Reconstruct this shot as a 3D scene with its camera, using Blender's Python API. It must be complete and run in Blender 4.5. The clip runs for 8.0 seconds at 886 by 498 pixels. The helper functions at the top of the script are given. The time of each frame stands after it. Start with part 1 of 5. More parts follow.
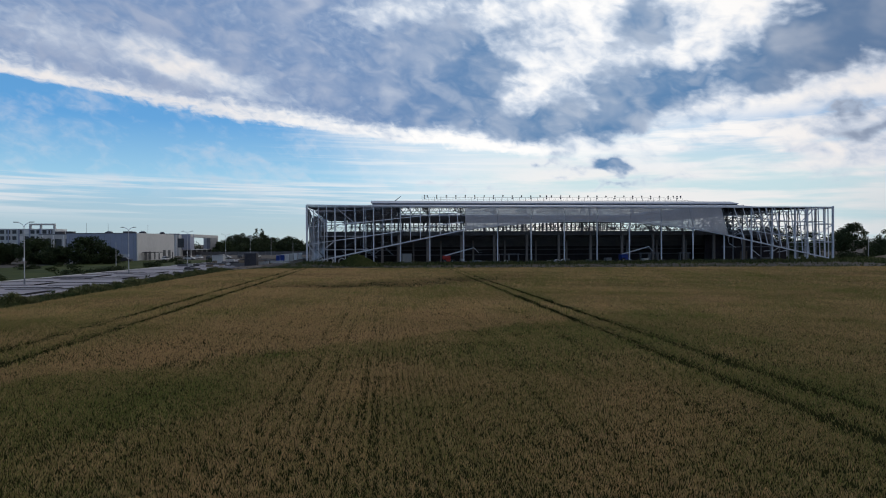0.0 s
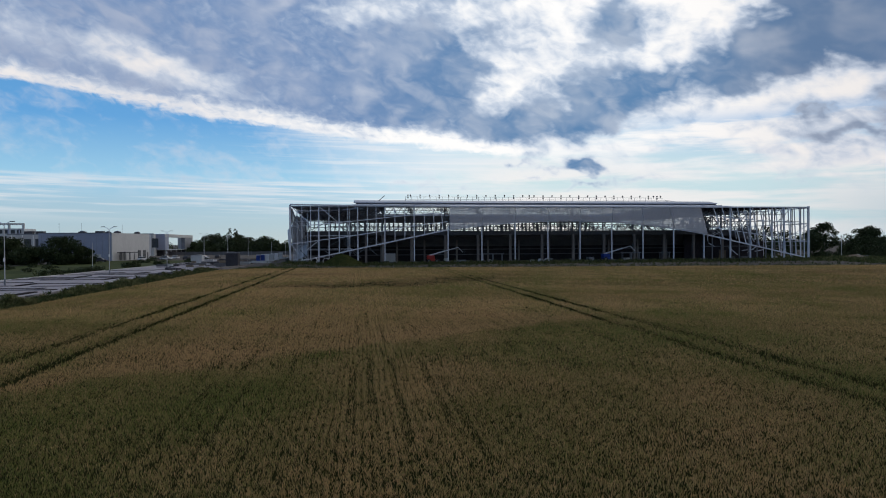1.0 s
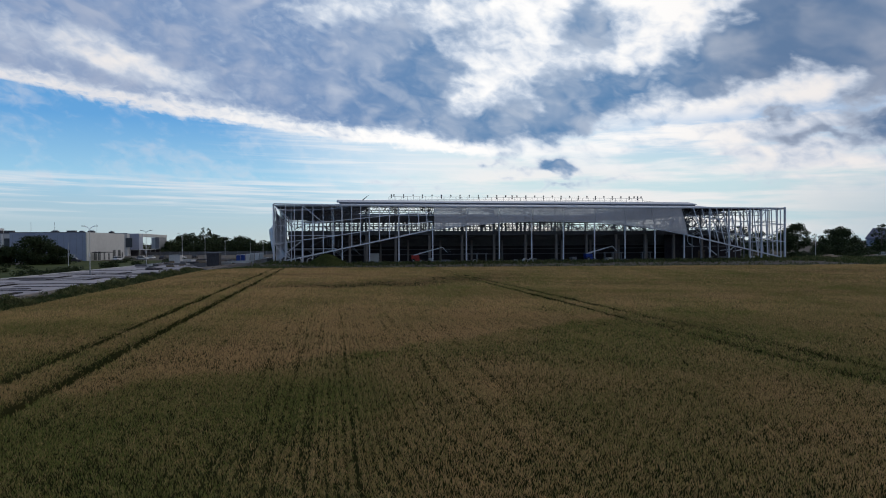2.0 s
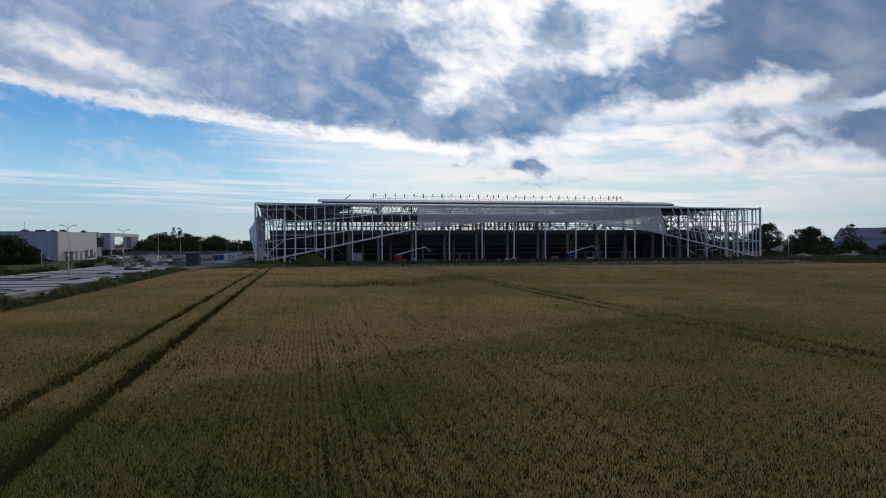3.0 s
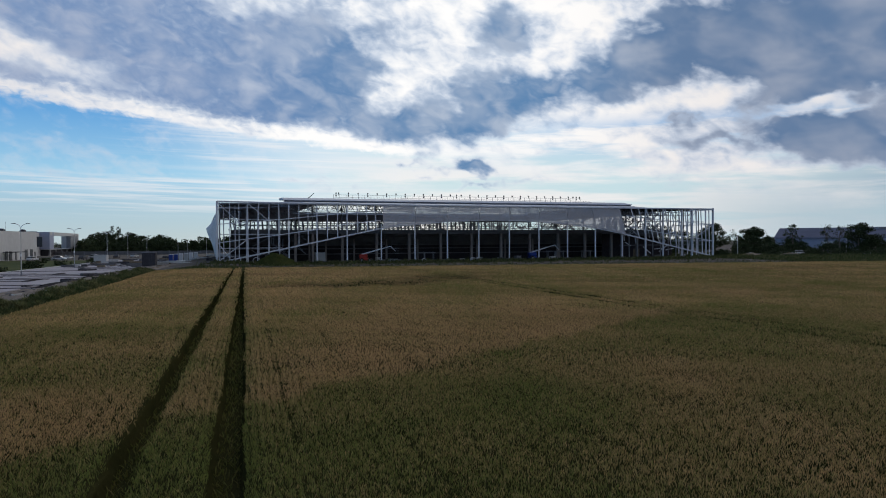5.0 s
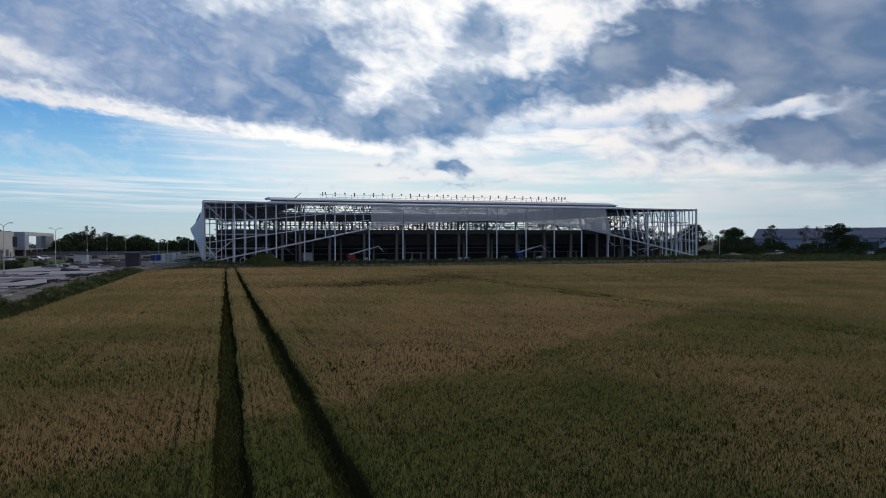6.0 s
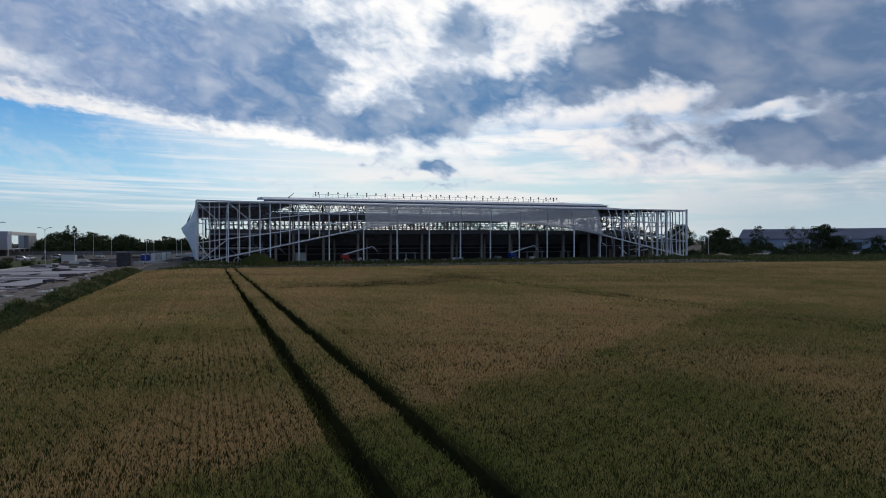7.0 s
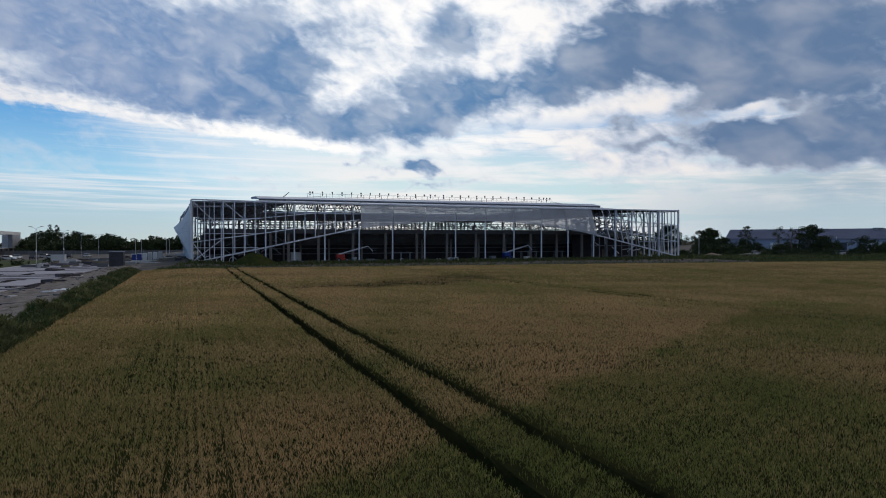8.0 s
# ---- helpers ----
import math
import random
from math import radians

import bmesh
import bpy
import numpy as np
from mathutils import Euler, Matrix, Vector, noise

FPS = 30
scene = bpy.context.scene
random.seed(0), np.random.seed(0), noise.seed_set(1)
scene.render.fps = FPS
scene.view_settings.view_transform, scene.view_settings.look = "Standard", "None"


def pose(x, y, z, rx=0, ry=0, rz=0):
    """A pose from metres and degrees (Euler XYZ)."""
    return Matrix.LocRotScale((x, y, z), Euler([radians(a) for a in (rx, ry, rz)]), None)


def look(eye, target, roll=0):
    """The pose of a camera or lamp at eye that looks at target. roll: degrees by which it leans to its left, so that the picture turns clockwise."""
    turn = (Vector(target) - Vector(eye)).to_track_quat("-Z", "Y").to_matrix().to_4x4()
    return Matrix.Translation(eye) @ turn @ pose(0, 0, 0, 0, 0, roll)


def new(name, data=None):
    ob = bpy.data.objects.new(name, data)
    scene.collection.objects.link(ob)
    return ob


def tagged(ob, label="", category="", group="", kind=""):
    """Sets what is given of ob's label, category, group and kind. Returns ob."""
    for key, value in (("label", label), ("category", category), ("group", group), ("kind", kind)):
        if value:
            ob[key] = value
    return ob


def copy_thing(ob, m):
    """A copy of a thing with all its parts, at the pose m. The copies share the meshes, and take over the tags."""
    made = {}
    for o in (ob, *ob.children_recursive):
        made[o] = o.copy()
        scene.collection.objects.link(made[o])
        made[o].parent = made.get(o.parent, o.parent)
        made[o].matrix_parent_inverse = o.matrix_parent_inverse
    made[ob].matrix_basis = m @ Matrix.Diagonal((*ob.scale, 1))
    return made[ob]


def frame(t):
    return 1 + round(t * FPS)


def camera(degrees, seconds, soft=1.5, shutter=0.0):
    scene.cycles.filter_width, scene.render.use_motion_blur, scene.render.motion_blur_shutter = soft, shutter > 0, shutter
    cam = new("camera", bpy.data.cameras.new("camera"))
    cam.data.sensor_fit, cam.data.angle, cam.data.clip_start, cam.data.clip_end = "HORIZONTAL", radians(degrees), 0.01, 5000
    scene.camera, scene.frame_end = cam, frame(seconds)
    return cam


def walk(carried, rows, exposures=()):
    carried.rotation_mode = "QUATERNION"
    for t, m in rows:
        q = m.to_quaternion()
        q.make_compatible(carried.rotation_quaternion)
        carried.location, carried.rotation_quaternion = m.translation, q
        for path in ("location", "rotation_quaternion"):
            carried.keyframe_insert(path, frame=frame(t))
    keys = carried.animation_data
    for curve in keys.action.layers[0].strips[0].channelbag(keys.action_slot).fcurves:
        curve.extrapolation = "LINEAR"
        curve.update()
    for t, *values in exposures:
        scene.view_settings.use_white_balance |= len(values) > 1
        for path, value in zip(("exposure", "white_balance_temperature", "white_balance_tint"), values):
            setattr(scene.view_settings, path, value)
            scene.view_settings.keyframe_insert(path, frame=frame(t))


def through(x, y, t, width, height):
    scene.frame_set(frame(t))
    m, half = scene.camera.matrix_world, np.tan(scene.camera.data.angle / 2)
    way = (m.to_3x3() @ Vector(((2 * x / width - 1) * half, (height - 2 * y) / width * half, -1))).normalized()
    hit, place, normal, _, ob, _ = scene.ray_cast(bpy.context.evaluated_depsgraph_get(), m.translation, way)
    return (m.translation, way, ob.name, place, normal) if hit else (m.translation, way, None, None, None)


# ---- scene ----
cam = camera(67.4, 8.0, 1.0)
PATH = [
    (0, (0.527, 0.149, 4.607), (0.438, 2.147, 4.589), -0.3),
    (0.5, (-0.796, 0.192, 4.591), (-0.845, 2.191, 4.573), -0.35),
    (1, (-2.094, 0.241, 4.576), (-2.104, 2.241, 4.557), -0.35),
    (1.5, (-3.381, 0.323, 4.56), (-3.352, 2.323, 4.541), -0.32),
    (3, (-7.209, 0.493, 4.545), (-7.059, 2.487, 4.524), -0.3),
    (3.5, (-8.464, 0.638, 4.553), (-8.27, 2.629, 4.531), -0.3),
    (4, (-9.692, 0.827, 4.555), (-9.455, 2.812, 4.532), -0.3),
    (4.5, (-10.915, 1.07, 4.533), (-10.637, 3.05, 4.51), -0.3),
    (6, (-14.482, 1.94, 4.467), (-14.104, 3.903, 4.445), -0.26),
    (6.5, (-15.733, 2.16, 4.474), (-15.323, 4.117, 4.452), -0.22),
    (7, (-17.003, 2.424, 4.482), (-16.577, 4.378, 4.46), -0.2),
    (7.5, (-18.275, 2.696, 4.495), (-17.832, 4.646, 4.473), -0.17),
    (8, (-19.547, 2.947, 4.511), (-19.077, 4.89, 4.488), -0.13),
]
walk(cam, [(t, look(eye, target, roll)) for t, eye, target, roll in PATH])

# ---- light ----
SUN_AZ, SUN_EL = 4.0, 19.0          # degrees right of +y, degrees above the horizon


def sun_way():
    a, e = radians(SUN_AZ), radians(SUN_EL)
    return Vector((math.sin(a) * math.cos(e), math.cos(a) * math.cos(e), math.sin(e)))


sun = new("sun", bpy.data.lights.new("sun", "SUN"))
sun.data.energy, sun.data.angle, sun.data.color = 0.55, radians(14), (1.0, 0.95, 0.86)
sun.matrix_world = look(sun_way() * 100, (0, 0, 0))


class Graph:
    """Short hand for shader node trees."""

    def __init__(self, tree):
        self.tree, self.nodes, self.links = tree, tree.nodes, tree.links
        self.nodes.clear()

    def put(self, kind, props=(), **inputs):
        n = self.nodes.new(kind)
        for k, v in dict(props).items():
            setattr(n, k, v)
        for k, v in inputs.items():
            self.plug(n.inputs[int(k[1:]) if k[0] == "i" and k[1:].isdigit() else k.replace("_", " ")], v)
        return n

    def plug(self, socket, v):
        if isinstance(v, bpy.types.NodeSocket):
            self.links.new(v, socket)
        elif isinstance(v, bpy.types.Node):
            self.links.new(v.outputs[0], socket)
        else:
            socket.default_value = v

    def math(self, op, a, b=0.0, c=0.0):
        return self.put("ShaderNodeMath", {"operation": op}, i0=a, i1=b, i2=c).outputs[0]

    def mix(self, f, a, b, blend="MIX"):
        n = self.nodes.new("ShaderNodeMix")
        n.data_type, n.blend_type = "RGBA", blend
        self.plug(n.inputs[0], f), self.plug(n.inputs[6], a), self.plug(n.inputs[7], b)
        return n.outputs[2]

    def ramp(self, f, stops, mode="LINEAR"):
        n = self.put("ShaderNodeValToRGB", i0=f)
        n.color_ramp.interpolation = mode
        while len(n.color_ramp.elements) < len(stops):
            n.color_ramp.elements.new(0.5)
        for e, (p, c) in zip(n.color_ramp.elements, stops):
            e.position, e.color = p, (*c, 1) if len(c) == 3 else c
        return n.outputs[0]

    def smooth(self, v, lo, hi, a=0.0, b=1.0):
        n = self.put("ShaderNodeMapRange", {"interpolation_type": "SMOOTHSTEP"}, i0=v, i1=lo, i2=hi, i3=a, i4=b)
        return n.outputs[0]

    def noise(self, vec, scale, detail=4.0, rough=0.55, warp=0.0):
        n = self.put("ShaderNodeTexNoise", Vector=vec, Scale=scale, Detail=detail, Roughness=rough, Distortion=warp)
        return n.outputs[0]


# Thick cloud and bright gaps: azimuth, elevation, half width, half height (degrees), lean (degrees), weight
CUMULUS = [
    (12.4, 11.8, 4.6, 2.0, 8, 0.8), (10.5, 9.5, 2.9, 1.4, 0, 0.63), (17.2, 12.6, 3.3, 1.8, 12, 0.57), (15.1, 17.6, 2.5, 1.9, 0, 0.9),
    (24.1, 13.5, 3.4, 2.3, 25, 0.71), (28.9, 16.7, 5.2, 2.7, 0, 0.71), (36.3, 15.0, 6.7, 3.6, 0, 0.8), (28.4, 14.0, 3.1, 1.4, 20, 0.4),
    (-2.1, 15.1, 5.3, 3.1, 0, 0.21), (-4.0, 11.6, 3.8, 1.9, -8, 0.23), (20.9, 13.1, 2.8, 1.9, 20, 0.32), (5.6, 9.5, 2.2, 0.7, 0, 0.3),
    (10.0, 16.8, 2.9, 2.2, 0, 0.25),
]
LOW_CLOUD = [
    (11.6, 6.3, 1.5, 0.8, 0, 0.85), (6.6, 6.9, 1.4, 0.4, 0, 0.38), (19.3, 9.6, 1.8, 0.5, 10, 0.38), (28.2, 9.4, 2.6, 0.5, 12, 0.36),
    (38.2, 7.9, 3.7, 1.6, -10, 0.6), (4.7, 10.4, 1.9, 0.8, 0, 0.3), (30.9, 7.9, 2.3, 0.5, -5, 0.22), (11.6, 4.8, 1.5, 0.3, 0, 0.55),
    (43.1, 14.6, 9.5, 4.2, 0, 0.75), (42.0, 7.2, 7.6, 1.7, -8, 0.42), (46.4, 7.6, 4.5, 2.3, 0, 0.45), (42.0, 10.2, 10.5, 3.0, 0, 0.3),
    (30.9, 7.9, 2.3, 0.5, -5, 0.22),
]
GAPS = [
    (4.7, 12.7, 2.3, 1.5, 25, -0.68), (4.2, 15.5, 1.9, 1.1, 0, -0.44), (10.0, 17.5, 2.0, 2.2, 20, -0.14), (-0.2, 8.5, 3.9, 1.4, -15, -0.5),
    (2.7, 18.8, 5.8, 1.7, 0, -0.48), (-6.3, 19.0, 3.3, 1.4, 0, -0.41), (20.7, 18.1, 3.3, 0.7, -22, -0.38), (16.5, 18.9, 1.2, 1.1, -40, -0.23),
    (17.2, 14.7, 3.1, 0.8, -12, -0.25), (9.8, 11.6, 1.0, 0.7, 0, -0.27), (13.9, 14.3, 0.7, 1.0, 0, -0.22), (14.8, 8.6, 2.4, 0.6, 8, -0.28),
]
STREAKS = [
    (-22.3, 13.5, 6.0, 0.9, -16, -0.36), (-25.5, 14.9, 3.4, 1.2, -20, -0.21), (22.3, 10.0, 3.2, 1.0, 14, -0.4), (31.7, 11.6, 3.4, 1.1, 8, -0.45),
    (37.4, 10.2, 3.5, 0.4, 2, -0.3), (-27.7, 14.3, 8.4, 1.3, -12, -0.21), (-34.1, 15.0, 4.6, 1.7, -10, -0.13), (38.9, 9.9, 3.8, 0.6, 4, -0.55),
    (42.0, 4.7, 7.2, 0.4, -4, -0.4), (42.4, 8.1, 1.6, 0.5, 0, -0.25),
]

world = bpy.data.worlds.new("world")
scene.world = world
world.use_nodes = True
g = Graph(world.node_tree)
way = g.put("ShaderNodeTexCoord").outputs["Generated"]
xyz = g.put("ShaderNodeSeparateXYZ", Vector=way)
az = g.math("MULTIPLY", g.math("ARCTAN2", xyz.outputs[0], xyz.outputs[1]), 180 / math.pi)
el = g.math("MULTIPLY", g.math("ARCSINE", xyz.outputs[2]), 180 / math.pi)
flat = g.put("ShaderNodeCombineXYZ", X=g.math("MULTIPLY", g.math("MULTIPLY_ADD", el, 0.35, az), 0.10), Y=g.math("MULTIPLY", el, 0.15), Z=0.37).outputs[0]
big = g.noise(flat, 2.0, 3.0, 0.5, 0.3)
fine = g.noise(flat, 4.6, 4.0, 0.46, 0.5)
puff = g.noise(flat, 11.0, 4.0, 0.5, 0.6)
veil = g.noise(g.put("ShaderNodeCombineXYZ", X=g.math("MULTIPLY", g.math("MULTIPLY_ADD", el, 1.2, az), 0.06), Y=g.math("MULTIPLY", el, 0.5), Z=2.1).outputs[0], 1.5, 5.0, 0.55, 0.2)
streak = g.noise(g.put("ShaderNodeCombineXYZ", X=g.math("MULTIPLY", g.math("MULTIPLY_ADD", el, 2.0, az), 0.035), Y=g.math("MULTIPLY_ADD", el, 1.0, g.math("MULTIPLY", az, 0.015)), Z=5.3).outputs[0], 2.3, 4.0, 0.55, 0.1)
wob = g.put("ShaderNodeTexNoise", Vector=flat, Scale=4.0, Detail=3.0, Roughness=0.45).outputs[1]
wxy = g.put("ShaderNodeSeparateXYZ", Vector=wob)
azw = g.math("MULTIPLY_ADD", g.math("SUBTRACT", wxy.outputs[0], 0.5), 4.2, az)
elw = g.math("MULTIPLY_ADD", g.math("SUBTRACT", wxy.outputs[1], 0.5), 3.0, el)
# the deck of cloud ends along one slanting line
wander = g.math("MULTIPLY_ADD", g.math("SUBTRACT", veil, 0.5), 1.6, g.math("MULTIPLY", g.math("SUBTRACT", puff, 0.5), 0.9))
over = g.math("ADD", g.math("SUBTRACT", el, g.math("MULTIPLY_ADD", az, -0.12, 7.9)), wander)
right = g.smooth(az, 3.0, 16.0)
total = g.math("MULTIPLY_ADD", g.math("MULTIPLY", g.smooth(over, 0.1, 1.9), g.smooth(azw, 11.0, 2.0)), 0.66, 0.16)
for a0, e0, rx, ry, lean, weight in CUMULUS + LOW_CLOUD + GAPS + STREAKS:
    c, s = math.cos(radians(lean)), math.sin(radians(lean))
    da, de = g.math("SUBTRACT", azw, a0), g.math("SUBTRACT", elw, e0)
    p = g.math("MULTIPLY", g.math("MULTIPLY_ADD", de, s, g.math("MULTIPLY", da, c)), 1 / rx)
    q = g.math("MULTIPLY", g.math("MULTIPLY_ADD", da, -s, g.math("MULTIPLY", de, c)), 1 / ry)
    r2 = g.math("MULTIPLY_ADD", p, p, g.math("MULTIPLY", q, q))
    total = g.math("MULTIPLY_ADD", g.math("POWER", 2.71828, g.math("MULTIPLY", r2, -1.0)), weight, total)
dens = g.math("MULTIPLY_ADD", g.math("SUBTRACT", big, 0.5), 0.50, total)
broken = g.math("MULTIPLY", g.smooth(az, -8.0, 3.0), g.smooth(az, 40.0, 24.0))
dens = g.math("MULTIPLY_ADD", g.math("SUBTRACT", fine, 0.5), g.math("MULTIPLY_ADD", broken, 0.55, 0.60), dens)
dens = g.math("MULTIPLY_ADD", g.math("SUBTRACT", puff, 0.5), 0.36, dens)
sky = g.put("ShaderNodeTexSky", {"sky_type": "NISHITA", "sun_disc": False, "sun_elevation": radians(SUN_EL), "sun_rotation": radians(SUN_AZ), "altitude": 100, "dust_density": 0.4, "ozone_density": 3.0})
clear = g.mix(1.0, sky.outputs[0], (0.05, 0.065, 0.08, 1), "MULTIPLY")
deep = g.ramp(g.math("MULTIPLY", el, 1 / 90), [(0.0, (0.45, 0.56, 0.62)), (0.035, (0.39, 0.57, 0.70)), (0.06, (0.33, 0.61, 0.82)), (0.11, (0.12, 0.37, 0.72)), (0.3, (0.07, 0.22, 0.52)), (1.0, (0.06, 0.18, 0.45))])
near_sun = g.put("ShaderNodeVectorMath", {"operation": "DOT_PRODUCT"}, i0=way, i1=tuple(sun_way())).outputs["Value"]
glow = g.smooth(near_sun, 0.87, 1.0)
clear = g.mix(0.88, clear, g.mix(g.math("MULTIPLY", g.smooth(near_sun, 0.925, 0.995), 0.85), deep, (0.78, 0.87, 0.91, 1)))
clear = g.mix(g.smooth(near_sun, 0.975, 0.999), clear, (0.93, 0.97, 1.0, 1))
haze = g.mix(g.smooth(veil, 0.36, 0.60), (0.60, 0.76, 0.79, 1), (0.92, 0.885, 0.86, 1))
clear = g.mix(g.math("MULTIPLY", g.smooth(az, -9.0, 8.0, 0.0, 0.85), g.smooth(el, 10.0, 5.0)), clear, haze)
clear = g.mix(g.math("MULTIPLY", g.smooth(az, 22.0, 40.0, 0.0, 0.85), g.smooth(el, 8.0, 2.5)), clear, (0.40, 0.52, 0.60, 1))
clear = g.mix(g.math("MULTIPLY", g.smooth(az, 34.0, 46.0, 0.0, 0.7), g.smooth(el, 2.0, 4.5)), clear, (0.22, 0.35, 0.47, 1))
far_side = g.smooth(near_sun, 0.6, -0.9)
lit = g.mix(glow, (0.87, 0.835, 0.825, 1), (1.02, 1.01, 1.0, 1))
lit = g.mix(far_side, lit, (0.23, 0.27, 0.345, 1))
shade = g.mix(g.smooth(az, 16.0, 30.0), g.mix(g.smooth(az, -14.0, 9.0), (0.165, 0.275, 0.49, 1), (0.115, 0.24, 0.44, 1)), (0.12, 0.20, 0.345, 1))
shade = g.mix(far_side, shade, (0.092, 0.12, 0.182, 1))
shade = g.mix(g.smooth(big, 0.40, 0.75, 0.0, 0.22), shade, lit)
shade = g.mix(g.math("MULTIPLY", g.smooth(fine, 0.42, 0.78, 0.0, 0.22), g.smooth(az, 30.0, 14.0, 0.25, 1.0)), shade, lit)
mid = g.mix(far_side, g.mix(0.55, lit, (0.34, 0.48, 0.69, 1)), g.mix(0.5, lit, shade))
body = g.mix(g.smooth(dens, 0.0, 0.52), lit, mid)
body = g.mix(g.smooth(dens, 0.28, 0.88), body, shade)
cover = g.mix(right, g.smooth(over, -0.25, 0.35), g.math("MULTIPLY", g.smooth(over, -1.2, 2.6), g.math("MAXIMUM", g.smooth(veil, 0.34, 0.58, 0.15, 1.0), g.smooth(el, 8.0, 11.0))))
cover = g.math("MAXIMUM", cover, g.math("MULTIPLY", g.smooth(dens, 0.1, 0.7), g.smooth(el, 3.0, 5.5)))
thin = g.math("MULTIPLY", g.smooth(streak, 0.40, 0.64, 0.0, 0.65), g.math("MULTIPLY", g.smooth(el, 1.4, 3.6), g.smooth(el, 5.7, 4.9)))
thin = g.math("MAXIMUM", thin, g.math("MULTIPLY", g.smooth(streak, 0.46, 0.66, 0.0, 0.6), g.math("MULTIPLY", g.smooth(el, 5.0, 7.0), g.smooth(az, -20.0, -4.0))))
thin = g.math("MULTIPLY", thin, g.smooth(az, 12.0, -6.0, 0.12, 1.0))
clear = g.mix(thin, clear, g.mix(0.6, lit, (0.80, 0.82, 0.86, 1)))
color = g.mix(cover, clear, body)
out = g.put("ShaderNodeBackground", Color=color, Strength=1.0)
g.put("ShaderNodeOutputWorld", Surface=out)


# ---- materials ----
def surface(name, a, b, scale=1.0, rough=0.7, bump=0.3, metal=0.0, fine=8.0, spot=None, each=0.0, spec=0.3, depth=0.02):
    """Two colours mixed by broad stains and fine grain; each: brightness spread from object to object."""
    m = bpy.data.materials.new(name)
    m.use_nodes = True
    g = Graph(m.node_tree)
    at = g.put("ShaderNodeTexCoord").outputs["Object"]
    broad, grain = g.noise(at, scale, 5.0, 0.6), g.noise(at, scale * fine, 4.0, 0.65)
    f = g.smooth(g.math("ADD", g.math("MULTIPLY", broad, 0.65), g.math("MULTIPLY", grain, 0.35)), 0.32, 0.68)
    col = g.mix(f, (*a, 1), (*b, 1))
    if spot:
        col = g.mix(g.smooth(g.noise(at, scale * 2.7, 6.0, 0.7), 0.58, 0.72), col, (*spot, 1))
    if each:
        rnd = g.put("ShaderNodeObjectInfo").outputs["Random"]
        col = g.put("ShaderNodeHueSaturation", Value=g.math("MULTIPLY_ADD", rnd, 2 * each, 1 - each), Color=col).outputs[0]
    bmp = g.put("ShaderNodeBump", Strength=bump, Distance=depth, Height=grain)
    sh = g.put("ShaderNodeBsdfPrincipled", Base_Color=col, Roughness=g.math("MULTIPLY_ADD", grain, 0.2, rough - 0.1), Metallic=metal, Normal=bmp.outputs[0])
    sh.inputs["Specular IOR Level"].default_value = spec
    g.put("ShaderNodeOutputMaterial", Surface=sh)
    return m


def foliage(name, dark, light, through=0.3, tint="tint"):
    """Leaves coloured by a colour attribute: red mixes the two colours, green is a brightness, random apart from dulled
    crop.
    """
    m = bpy.data.materials.new(name)
    m.use_nodes = True
    g = Graph(m.node_tree)
    at = g.put("ShaderNodeAttribute", {"attribute_name": tint})
    rgb = g.put("ShaderNodeSeparateColor", i0=at.outputs[0])
    col = g.mix(rgb.outputs[0], (*dark, 1), (*light, 1))
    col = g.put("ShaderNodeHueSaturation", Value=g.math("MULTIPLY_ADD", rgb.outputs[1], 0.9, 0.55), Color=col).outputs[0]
    df = g.put("ShaderNodeBsdfPrincipled", Base_Color=col, Roughness=0.75)
    df.inputs["Specular IOR Level"].default_value = 0.15
    tr = g.put("ShaderNodeBsdfTranslucent", Color=col)
    mx = g.put("ShaderNodeMixShader", i0=through, i1=df.outputs[0], i2=tr.outputs[0])
    g.put("ShaderNodeOutputMaterial", Surface=mx)
    return m


def perforated(name, a, b, open_part):
    m = surface(name, a, b, 0.25, 0.55, 0.1, each=0.05)
    g = m.node_tree
    sh = next(n for n in g.nodes if n.type == "BSDF_PRINCIPLED")
    end = next(n for n in g.nodes if n.type == "OUTPUT_MATERIAL")
    hole, mx = g.nodes.new("ShaderNodeBsdfTransparent"), g.nodes.new("ShaderNodeMixShader")
    mx.inputs[0].default_value = open_part
    g.links.new(sh.outputs[0], mx.inputs[1]), g.links.new(hole.outputs[0], mx.inputs[2]), g.links.new(mx.outputs[0], end.inputs[0])
    return m


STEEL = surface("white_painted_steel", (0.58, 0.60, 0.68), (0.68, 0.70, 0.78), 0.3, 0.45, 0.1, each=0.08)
STEEL_DARK = surface("galvanised_and_shaded_steel", (0.16, 0.17, 0.20), (0.24, 0.25, 0.28), 0.5, 0.5, 0.1, 0.2, each=0.08)
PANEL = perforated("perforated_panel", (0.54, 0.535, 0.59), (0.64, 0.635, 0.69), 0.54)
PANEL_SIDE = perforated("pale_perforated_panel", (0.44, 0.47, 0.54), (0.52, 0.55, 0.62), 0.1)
ROOF = surface("roof_sheet", (0.33, 0.36, 0.43), (0.42, 0.45, 0.52), 0.15, 0.7, 0.1, spec=0.15)
CONCRETE = surface("raw_concrete", (0.11, 0.11, 0.12), (0.17, 0.165, 0.17), 0.4, 0.9, 0.3, spot=(0.08, 0.08, 0.085), spec=0.1)
# Near-black brown: the lack of light inside the stand is put into this colour.
INTERIOR_SHADE = surface("interior_shade", (0.030, 0.026, 0.030), (0.055, 0.046, 0.048), 0.4, 0.9, 0.3, spec=0.05)
COLUMN = surface("brownish_concrete", (0.20, 0.17, 0.16), (0.28, 0.245, 0.23), 0.5, 0.9, 0.2, spec=0.1)
